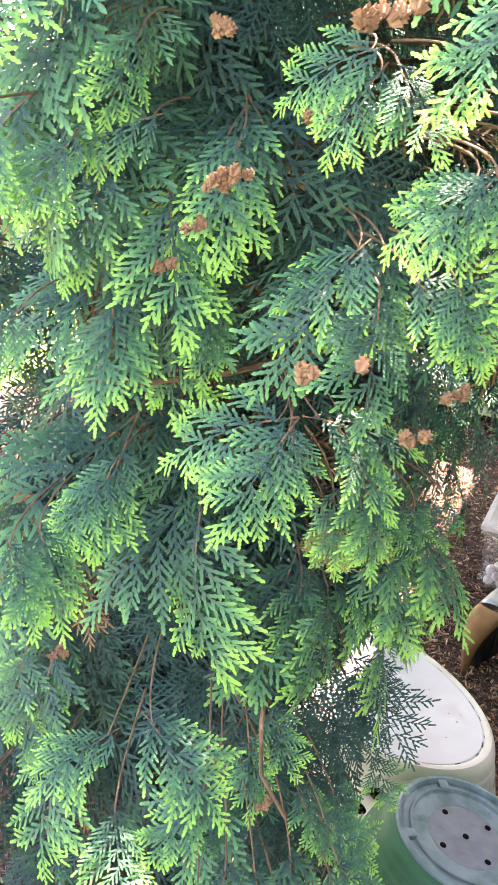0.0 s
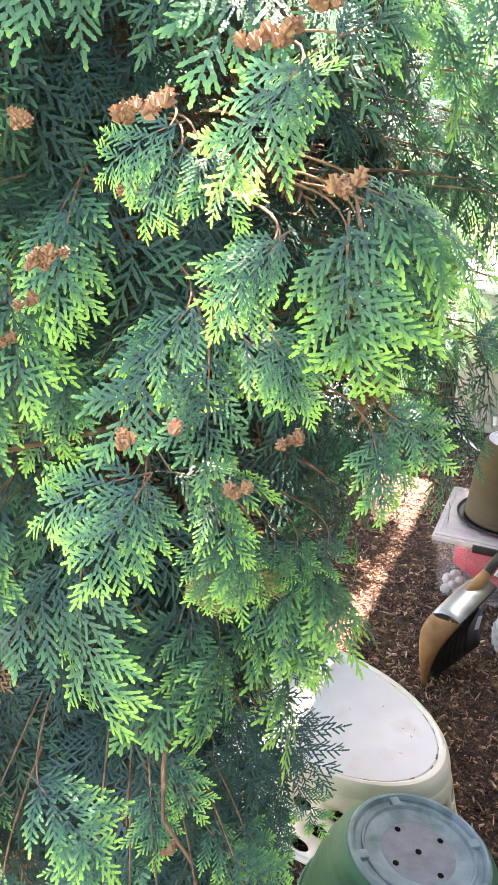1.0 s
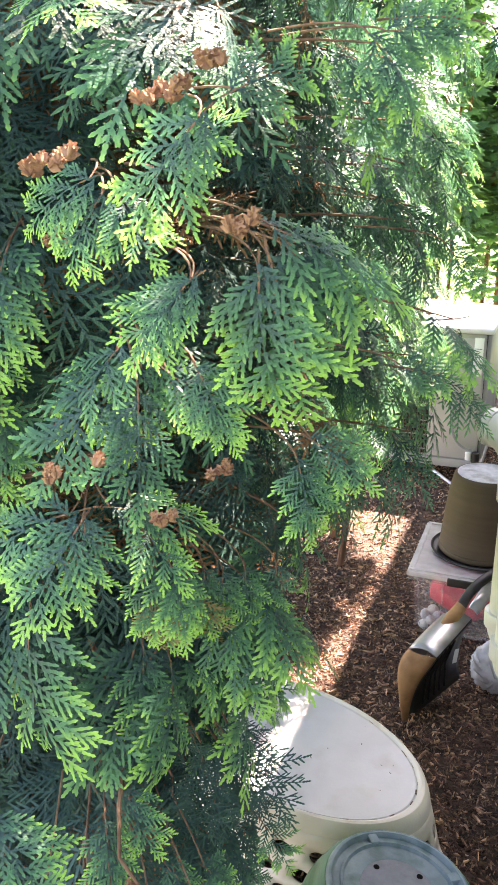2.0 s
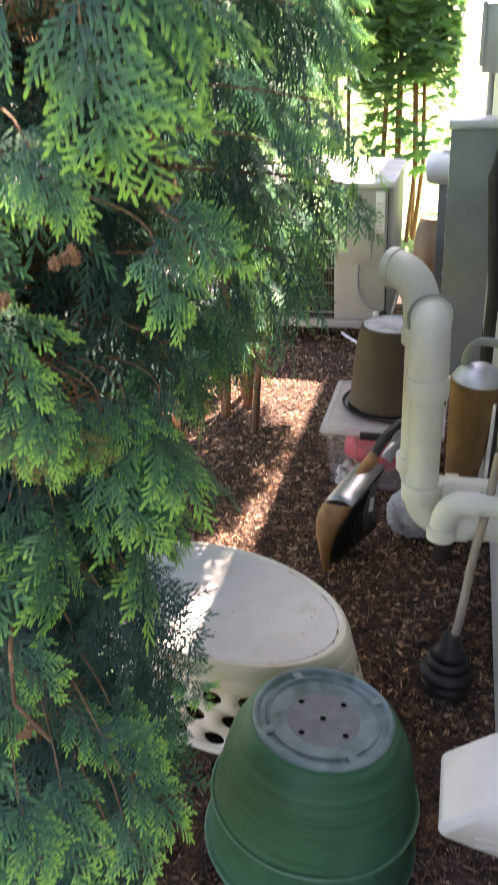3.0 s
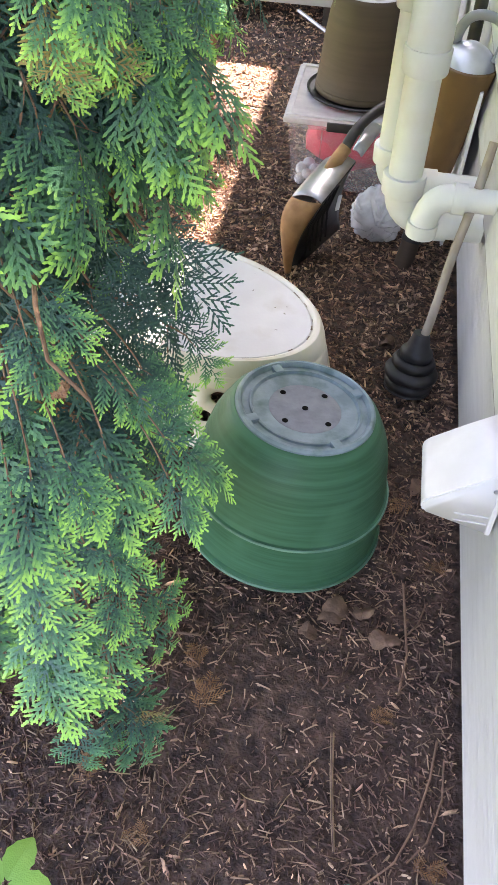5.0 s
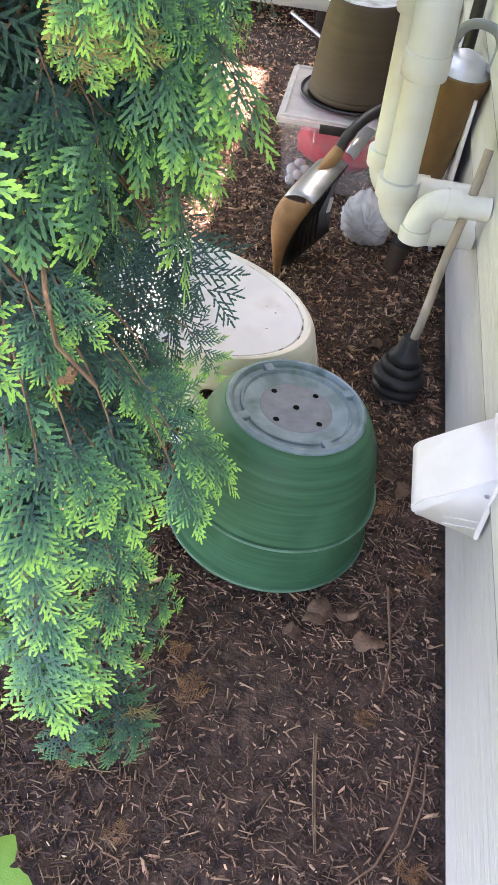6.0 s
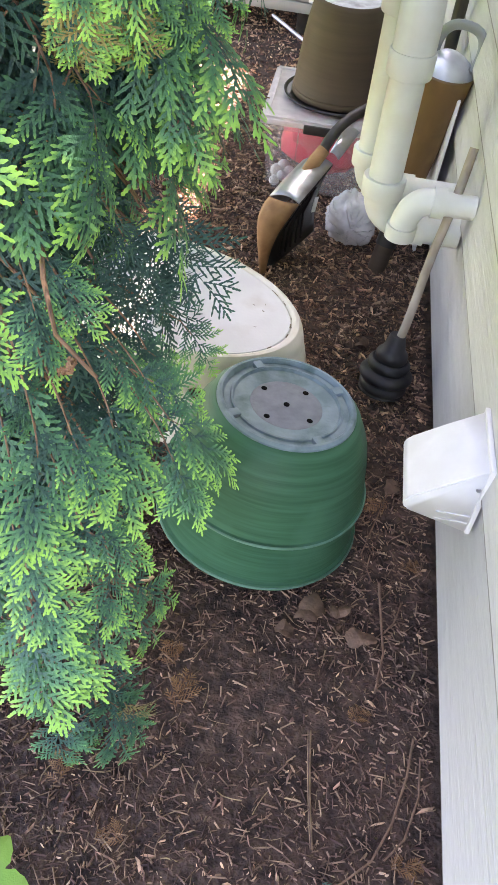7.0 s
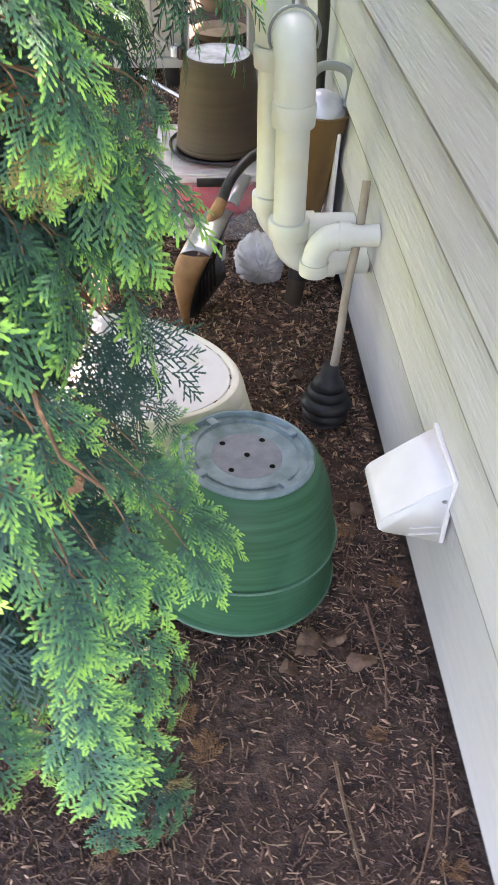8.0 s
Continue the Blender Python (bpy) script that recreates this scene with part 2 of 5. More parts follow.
LIDCLEAR = clear_surface("milky_lid_plastic", (0.74, 0.71, 0.71), 0.42, 0.3)
CLEAR = clear_surface("clear_bin_plastic", (0.72, 0.70, 0.71), 0.80, 0.22)
FILM = clear_surface("clear_bag_film", (0.86, 0.87, 0.89), 0.46, 0.06)


# ---- mesh helpers ----
def put(name, bm, material, parent=None, label="", smooth=True, m=None):
    me = bpy.data.meshes.new(name)
    bm.to_mesh(me)
    bm.free()
    for mt in material if isinstance(material, (list, tuple)) else [material]:
        me.materials.append(mt)
    if smooth:
        me.shade_smooth()
        me.set_sharp_from_angle(angle=radians(38))
    ob = new(name, me)
    if m is not None:
        ob.matrix_basis = m
    if parent:
        ob.parent = parent
    if label:
        ob["label"] = label
    return ob


def part(name, bm, material, parent, label="", smooth=True, m=None):
    """One mesh object under a thing or a part."""
    return put(name, bm, material, parent, label, smooth, m)


def thing(name, label, category, m=None, group="", kind=""):
    ob = new(name)
    ob.empty_display_size = 0.05
    if m is not None:
        ob.matrix_basis = m
    return tagged(ob, label, category, group, kind)


def box(lo, hi, bevel=0.0, segs=2):
    bm = bmesh.new()
    bmesh.ops.create_cube(bm, size=1)
    c = [(a + b) / 2 for a, b in zip(lo, hi)]
    d = [b - a for a, b in zip(lo, hi)]
    for v in bm.verts:
        v.co = Vector([c[i] + v.co[i] * d[i] for i in range(3)])
    if bevel:
        bmesh.ops.bevel(bm, geom=bm.edges[:], offset=bevel, segments=segs, affect="EDGES", profile=0.6)
    return bm


def lathe(profile, segs=40, oval=(1, 1), wobble=0.0):
    """Turns (radius, z) pairs round the z axis; closes the ends where the radius is nought."""
    bm = bmesh.new()
    rings = []
    for r, z in profile:
        if r < 1e-6:
            rings.append([bm.verts.new((0, 0, z))])
        else:
            rings.append([bm.verts.new((r * oval[0] * math.cos(a), r * oval[1] * math.sin(a), z + wobble * math.sin(3 * a) * r))
                          for a in (2 * math.pi * i / segs for i in range(segs))])
    for p, q in zip(rings, rings[1:]):
        for i in range(segs):
            j = (i + 1) % segs
            if len(p) == 1 and len(q) > 1:
                bm.faces.new((p[0], q[i], q[j]))
            elif len(q) == 1 and len(p) > 1:
                bm.faces.new((p[i], q[0], p[j]))
            elif len(p) > 1:
                bm.faces.new((p[i], q[i], q[j], p[j]))
    bmesh.ops.recalc_face_normals(bm, faces=bm.faces[:])
    return bm


def tube(points, radii, segs=12, cap=True, flat=1.0):
    """A round bar along the points, with a radius at each."""
    bm = bmesh.new()
    pts = [Vector(p) for p in points]
    if not isinstance(radii, (list, tuple)):
        radii = [radii] * len(pts)
    t0 = (pts[1] - pts[0]).normalized()
    up = Vector((0, 0, 1)) if abs(t0.z) < 0.9 else Vector((1, 0, 0))
    n = t0.cross(up).normalized()
    rings = []
    for i, p in enumerate(pts):
        t = (pts[min(i + 1, len(pts) - 1)] - pts[max(i - 1, 0)]).normalized()
        n = (n - t * n.dot(t)).normalized()
        b = t.cross(n)
        rings.append([bm.verts.new(p + (n * math.cos(a) + b * math.sin(a) * flat) * radii[i]) for a in (2 * math.pi * k / segs for k in range(segs))])
    for p, q in zip(rings, rings[1:]):
        for i in range(segs):
            j = (i + 1) % segs
            bm.faces.new((p[i], p[j], q[j], q[i]))
    if cap:
        bm.faces.new(rings[0][::-1])
        bm.faces.new(rings[-1])
    bmesh.ops.recalc_face_normals(bm, faces=bm.faces[:])
    return bm


def join(*bms):
    out = bmesh.new()
    for b in bms:
        me = bpy.data.meshes.new("tmp")
        b.to_mesh(me)
        b.free()
        out.from_mesh(me)
        bpy.data.meshes.remove(me)
    return out


def arc(p0, p1, p2, n=10):
    """A smooth bend from p0 to p2 that p1 pulls at."""
    a, b, c = Vector(p0), Vector(p1), Vector(p2)
    return [a * (1 - t) ** 2 + b * 2 * t * (1 - t) + c * t * t for t in (i / n for i in range(n + 1))]


def raw(name, verts, faces, materials, parent=None, tips=None, indices=None):
    me = bpy.data.meshes.new(name)
    me.from_pydata(verts, [], faces)
    for mt in materials:
        me.materials.append(mt)
    if tips is not None:
        a = me.attributes.new("tip", "FLOAT", "POINT")
        a.data.foreach_set("value", np.asarray(tips, dtype=np.float32))
    if indices is not None:
        me.polygons.foreach_set("material_index", np.asarray(indices, dtype=np.int32))
    me.update()
    if name == "":
        return me
    ob = new(name, me)
    if parent:
        ob.parent = parent
    return ob


# ---- the setting ----
WALL_X = 0.505
LAPS = [0.085, 0.363, 0.544, 0.692, 0.835, 0.997] + [1.155 + 0.158 * k for k in range(12)]


def ground_height(x, y):
    return 0.010 * noise.noise((x * 3.1, y * 3.1, 0.3)) + 0.005 * noise.noise((x * 11, y * 11, 1.7))


def ground():
    bm = bmesh.new()
    xs = [-60, -20, -8, -4, -2.5] + [-1.8 + 0.04 * i for i in range(61)] + [1.2, 4, 20, 60]
    ys = [-60, -20, -6, -2, -1] + [-0.4 + 0.04 * i for i in range(150)] + [6.5, 8, 12, 20, 40, 90, 300]
    grid = [[bm.verts.new((x, y, ground_height(x, y) if -2 < x < 0.7 and -0.5 < y < 5.7 else 0.0)) for y in ys] for x in xs]
    for a, b in zip(grid, grid[1:]):
        for i in range(len(ys) - 1):
            f = bm.faces.new((a[i], b[i], b[i + 1], a[i + 1]))
            c = f.calc_center_median()
            f.material_index = 1 if c.y > 6.8 or c.x < -2.6 else 0
    ob = put("ground", bm, [SOIL, LAWN])
    return tagged(ob, "dark damp soil covered in shredded bark mulch", "ground", kind="structure")


def house_wall():
    core = put("wall_east", box((WALL_X + 0.012, -3.0, 0.075), (WALL_X + 0.25, 6.6, 2.9)), SIDING, smooth=False)
    tagged(core, "pale grey lap siding house wall with wood grain", "wall", kind="structure")
    for i, (z0, z1) in enumerate(zip(LAPS, LAPS[1:])):
        bm = bmesh.new()
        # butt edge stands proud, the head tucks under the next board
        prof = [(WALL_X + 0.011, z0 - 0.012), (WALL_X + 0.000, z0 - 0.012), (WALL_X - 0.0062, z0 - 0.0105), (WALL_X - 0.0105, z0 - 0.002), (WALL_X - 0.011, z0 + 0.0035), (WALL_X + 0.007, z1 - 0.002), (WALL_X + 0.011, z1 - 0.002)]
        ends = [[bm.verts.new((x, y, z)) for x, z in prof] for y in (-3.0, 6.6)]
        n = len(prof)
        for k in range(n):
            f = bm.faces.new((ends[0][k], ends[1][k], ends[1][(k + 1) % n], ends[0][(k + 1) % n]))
            # lower edge faces take the dark colour, a painted lap shadow
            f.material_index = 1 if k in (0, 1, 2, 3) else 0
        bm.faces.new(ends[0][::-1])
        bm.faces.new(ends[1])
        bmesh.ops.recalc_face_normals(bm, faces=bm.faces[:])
        part("siding_board", bm, [SIDING, LAP_SHADE], core, smooth=False)
    base = put("foundation", box((WALL_X + 0.035, -2.98, -0.25), (WALL_X + 0.24, 6.58, 0.074)), CONCRETE, smooth=False)
    tagged(base, "grey concrete foundation below the siding", "foundation", kind="structure")
    eave = put("eave", box((0.355, -3.2, 2.9), (1.2, 6.9, 3.1), 0.01), PAINT)
    tagged(eave, "white painted boxed eave along the house wall", "eave", kind="structure")
    return core


ground()
house_wall()


# ---- green pot upside down ----
def green_pot():
    t = thing("plant_pot", "large green plastic plant pot standing upside down on mulch", "plant pot", pose(0.134, 1.490, 0.010, -3.9, 5.0, 0) @ pose(0, 0, 0, 0, 0, 20) @ Matrix.Diagonal((1, 1, 1.055, 1)))
    wall = [(0.196, 0.0), (0.2085, 0.0), (0.2110, 0.006), (0.2095, 0.014), (0.2030, 0.017), (0.2015, 0.026), (0.2000, 0.060), (0.1980, 0.0915),
            (0.1968, 0.1070), (0.2010, 0.1085), (0.2028, 0.1110), (0.2010, 0.1135), (0.1962, 0.1148), (0.1900, 0.150), (0.1820, 0.190), (0.1730, 0.222), (0.1650, 0.240), (0.1600, 0.248), (0.1580, 0.252),
            (0.1480, 0.270), (0.1400, 0.278), (0.1345, 0.282)]
    part("body", lathe(wall + [(0.12, 0.278), (0.12, 0.27), (0.135, 0.26), (0.185, 0.10), (0.196, 0.0)], 72), GREEN, t)
    # pale rings on bead and rim, their highlight is part of the colour
    for r, z, w in ((0.2016, 0.1110, 0.0028), (0.2098, 0.0075, 0.0028)):
        part("bead", tube([(r * math.cos(k / 36 * math.pi), r * math.sin(k / 36 * math.pi), z) for k in range(73)], w, 8, False), WORN_GLINT, t, "pale worn raised bead with its highlight in the colour")
    foot = [(0.1340, 0.276), (0.1335, 0.286), (0.129, 0.2905), (0.124, 0.2905), (0.121, 0.286), (0.1195, 0.2805), (0.114, 0.2795), (0.108, 0.2815), (0.1065, 0.2850), (0.103, 0.2855), (0.100, 0.2795), (0.074, 0.2780), (0.070, 0.2775), (0.066, 0.2760)]
    part("base_ring", lathe(foot, 72), GREENTOP, t, "chalky blue-green raised foot ring")
    part("base_disc", lathe([(0.0705, 0.2715), (0.0700, 0.2768), (0.0670, 0.2784), (0.0, 0.2775)], 56), GREYDISC, t, "worn grey base disc")
    for k in range(4):
        a = math.pi / 2 * k + 0.28
        part("drain_notch", box((0.102, -0.010, 0.276), (0.133, 0.010, 0.2885), 0.004), GREENTOP, t, m=pose(0, 0, 0, 0, 0, math.degrees(a)))
    spots = [(0, 0)] + [(0.0573 * math.cos(a), 0.0573 * math.sin(a)) for a in (math.pi / 4 + math.pi / 2 * k - 0.17 for k in range(4))]
    for x, y in spots:
        part("drain_hole", lathe([(0.0058, 0.2705), (0.0058, 0.2790), (0.0050, 0.2793), (0.0, 0.2790)], 16), HOLE, t, m=pose(x, y, 0))


green_pot()


# ---- white basket upside down ----
def basket():
    a0, b0, H = 0.352, 0.209, 0.24
    t = thing("laundry_basket", "ivory oval plastic laundry basket turned upside down, rows of round holes", "basket", pose(-0.17, 1.91, 0.0, 0, 0, -19.9))
    prof = [(0.0, H - 0.010), (0.35, H - 0.008), (0.80, H - 0.007), (0.905, H - 0.006), (0.914, H - 0.0105)]
    part("base", lathe(prof, 80, (a0, b0)), OFFWHITE, t, "white scuffed oval base panel")
    prof = [(0.914, H - 0.0105), (0.922, H - 0.0045), (0.945, H - 0.0005), (0.968, H - 0.002), (0.990, H - 0.011), (1.005, H - 0.024), (1.015, H - 0.040)]
    part("shoulder", lathe(prof, 80, (a0, b0)), IVORY, t, "rounded ivory shoulder round the base")
    rnd = random.Random(6)
    for k in range(34):
        u = rnd.uniform(0, 2 * math.pi)
        w = rnd.uniform(0.01, 0.09)
        f = rnd.uniform(0.908, 0.924)
        pts = [(a0 * f * math.cos(u + w * j / 3), b0 * f * math.sin(u + w * j / 3), H - 0.0065) for j in range(4)]
        part("grime_fleck", tube(pts, rnd.uniform(0.0008, 0.0022), 5, True, 0.5), GRIME, t, "brown dirt caught in the groove" if k == 0 else "")
    for k in range(16):
        u, q = rnd.uniform(0, 2 * math.pi), rnd.uniform(0.2, 0.85)
        x, y = a0 * q * math.cos(u), b0 * q * math.sin(u)
        part("grime_fleck", tube([(x, y, H - 0.0075), (x + rnd.uniform(-0.006, 0.006), y + rnd.uniform(-0.006, 0.006), H - 0.0072)], rnd.uniform(0.0006, 0.0014), 5, True, 0.5), GRIME, t)
    bm = bmesh.new()

    def at(u, z):
        f = 1.015 + (H - 0.04 - z) * 0.72
        an = u * 2 * math.pi
        return (a0 * f * math.cos(an), b0 * f * math.sin(an), z)
    n = 26
    rows = [0.200, 0.172, 0.120, 0.068, 0.016]
    for r, (z1, z0) in enumerate(zip(rows, rows[1:])):
        for i in range(n):
            u0, u1 = (i + 0.5 * (r % 2)) / n, (i + 1 + 0.5 * (r % 2)) / n
            um, zm = (u0 + u1) / 2, (z0 + z1) / 2
            outer = [(u0, z0), (um, z0), (u1, z0), (u1, zm), (u1, z1), (um, z1), (u0, z1), (u0, zm)]
            ov = [bm.verts.new(at(u, z)) for u, z in outer]
            if r == 0:
                bm.faces.new(ov)
                continue
            ring = []
            for k in range(16):
                an = math.radians(225) + 2 * math.pi * k / 16
                ring.append(bm.verts.new(at(um + 0.27 * (u1 - u0) * math.cos(an), zm + 0.31 * (z1 - z0) * math.sin(an))))
            for k in range(8):
                bm.faces.new((ov[k], ov[(k + 1) % 8], ring[(2 * k + 2) % 16], ring[2 * k + 1], ring[2 * k]))
    bmesh.ops.remove_doubles(bm, verts=bm.verts[:], dist=0.0008)
    bmesh.ops.recalc_face_normals(bm, faces=bm.faces[:])
    side = part("side_wall", bm, IVORY, t, "ivory flaring side pierced by round holes")
    so = side.modifiers.new("thick", "SOLIDIFY")
    so.thickness, so.offset = 0.0035, -1
    f = 1.015 + (H - 0.04 - 0.016) * 0.72
    part("lip", tube([(a0 * f * math.cos(k / 30 * math.pi), b0 * f * math.sin(k / 30 * math.pi), 0.012) for k in range(61)], 0.009, 10, False), IVORY, t)


basket()


# ---- dryer vent hood on the wall ----
def vent_hood():
    t = thing("dryer_vent", "white plastic dryer vent hood fixed to the siding", "vent hood", pose(WALL_X - 0.002, 1.37, 0.353) @ Matrix.Diagonal((1.0, 0.93, 0.93, 1)))
    part("flange", box((-0.012, -0.082, -0.085), (-0.003, 0.082, 0.082), 0.003), VENT, t)
    bm = bmesh.new()
    w = 0.078
    side = [(-0.012, 0.074), (-0.060, 0.036), (-0.118, -0.014), (-0.1265, -0.028), (-0.1255, -0.042), (-0.121, -0.047), (-0.012, -0.083)]
    L = [bm.verts.new((x, -w, z)) for x, z in side]
    R = [bm.verts.new((x, w, z)) for x, z in side]
    for i in range(len(side) - 1):
        if i != len(side) - 2:
            bm.faces.new((L[i], L[i + 1], R[i + 1], R[i]))
    bm.faces.new(L[::-1])
    bm.faces.new(R)
    bmesh.ops.recalc_face_normals(bm, faces=bm.faces[:])
    bmesh.ops.bevel(bm, geom=[e for e in bm.edges if len(e.link_faces) == 2], offset=0.003, segments=2, affect="EDGES")
    hood = part("hood", bm, VENT, t)
    so = hood.modifiers.new("thick", "SOLIDIFY")
    so.thickness, so.offset = 0.003, -1
    for z in (-0.040, -0.058):
        part("ridge", box((-0.070, -w - 0.0020, z - 0.0012), (-0.014, -w + 0.001, z + 0.0012), 0.0006), VENT, t)
    part("screw", lathe([(0.0, 0.003), (0.004, 0.002), (0.0045, 0.0)], 14), STEEL, t, m=pose(-0.018, -w - 0.001, 0.030, 90))


vent_hood()


# ---- plunger ----
def plunger():
    t = thing("plunger", "black rubber bellows plunger with weathered wooden handle leaning on the wall", "plunger", pose(0.385, 1.955, 0.004))
    prof = [(0.040, 0.0), (0.058, 0.002)]
    for z, r in ((0.018, 0.060), (0.047, 0.066), (0.076, 0.053), (0.100, 0.040)):
        prof += [(r * 0.93, z - 0.010), (r, z - 0.003), (r, z + 0.005), (r * 0.94, z + 0.011), (r * 0.85, z + 0.015)]
    prof += [(0.028, 0.122), (0.022, 0.146), (0.019, 0.158), (0.0, 0.159)]
    axis = Matrix.Rotation(radians(9), 4, Vector((-0.92, 0.38, 0)))
    part("bellows", lathe(prof, 40), RUBBER, t, "black rubber bellows", m=axis)
    tip = Vector((0.086, 0.195, 0.556))
    root = Vector((0.012, 0.012, 0.135))
    part("handle", tube([root.lerp(tip, k / 8) + Vector((0.002 * math.sin(k * 1.3), 0, 0)) for k in range(9)], [0.0105] * 8 + [0.0100], 14), WOOD, t, "grey weathered wooden handle")


plunger()


# ---- white vent pipes ----
def pipes():
    def vertical(name, x, y, z0, z1, bells, top, r, label, out):
        t = thing(name, label, "pipe", pose(x, y, 0))
        part("riser", tube([(0, 0, z0), (0, 0, (z0 + z1) / 2), (0, 0, z1)], r, 32), PVC, t)
        for zb, zt in bells:
            part("coupling", lathe([(r - 0.001, zb), (r + 0.009, zb), (r + 0.0105, zb + 0.003), (r + 0.0115, zt - 0.003), (r + 0.010, zt), (r - 0.001, zt)], 36), PVC, t)
        part("top_elbow", tube(top, r + 0.007, 28), PVC, t)
        d = (Vector(top[-1]) - Vector(top[-2])).normalized()
        part("rim", tube([Vector(top[-1]) - d * 0.02, Vector(top[-1]) + d * 0.003], r + 0.011, 28), PVC, t)
        part("opening", tube([Vector(top[-1]) - d * 0.002, Vector(top[-1]) + d * 0.0045], r - 0.003, 24), HOLE, t)
        part("wall_elbow", tube(arc((0, 0, z0 + 0.01), (0, 0, z0 - 0.068), (0.09, 0.0, z0 - 0.068), 10) + [(out, 0, z0 - 0.068)], r + 0.003, 28), PVC, t)
        part("wall_collar", tube([(0.085, 0, z0 - 0.068), (0.12, 0, z0 - 0.068)], r + 0.009, 28), PVC, t)
        return t
    front = vertical("vent_pipe", 0.297, 2.2, 0.40, 0.76, [(0.395, 0.442), (0.672, 0.725)], arc((0, 0, 0.72), (0, 0.0, 0.852), (-0.004, 0.075, 0.850), 12), 0.0395,
                     "cream white plastic vent pipe rising beside the house wall", WALL_X - 0.297 - 0.005)
    part("seam_ring", tube([(0.056 * math.cos(a), 0.052, 0.846 + 0.058 * math.sin(a)) for a in (math.pi * (k / 16 * 1.3 - 0.15) for k in range(17))], 0.0035, 8), BOXGREY, front, "grey seam ring")
    vertical("vent_pipe", 0.268, 2.40, 0.375, 0.80, [(0.37, 0.415), (0.735, 0.785)], arc((0, 0, 0.79), (0, 0, 0.915), (-0.085, 0.055, 0.915), 12), 0.040,
             "cream white plastic vent pipe with open elbow end", WALL_X - 0.268 - 0.005)
    t = thing("drain_elbow", "white plastic drain elbow coming out of the wall", "pipe", pose(WALL_X, 2.10, 0.446))
    part("stub", tube([(-0.004, 0, 0), (-0.08, 0, 0)], 0.027, 24), PVC, t)
    part("collar", tube([(-0.072, 0, 0), (-0.076, 0, 0), (-0.101, 0, 0)], 0.0345, 26), PVC, t)
    part("bend", tube(arc((-0.094, 0, 0), (-0.148, 0, 0.002), (-0.153, 0, -0.072), 12), 0.031, 26), PVC, t)
    part("mouth", tube([(-0.153, 0, -0.066), (-0.154, 0, -0.098)], 0.0355, 26), PVC, t)
    t = thing("ground_pipe", "short dark grey plastic pipe stub set in the mulch", "pipe", pose(0.348, 2.50, -0.03, -14, 10, 0))
    part("stub", tube([(0, 0, 0), (0, 0, 0.06), (0, 0, 0.16)], 0.027, 22), BROWN, t)
    part("collar", tube([(0, 0, 0.11), (0, 0, 0.165)], 0.031, 22), BLACK, t)
    t = thing("drain_line", "black rubber hose running up the corner of the wall", "hose", pose(0.462, 2.98, 0))
    part("hose", tube([(-0.01, 0.0, -0.01), (-0.005, 0.0, 0.3), (0.0, 0.02, 0.7), (-0.02, 0.0, 0.95), (-0.03, 0.02, 1.05), (0.0, 0.05, 1.15), (0.02, 0.06, 1.25)], 0.019, 14), RUBBER, t)


pipes()


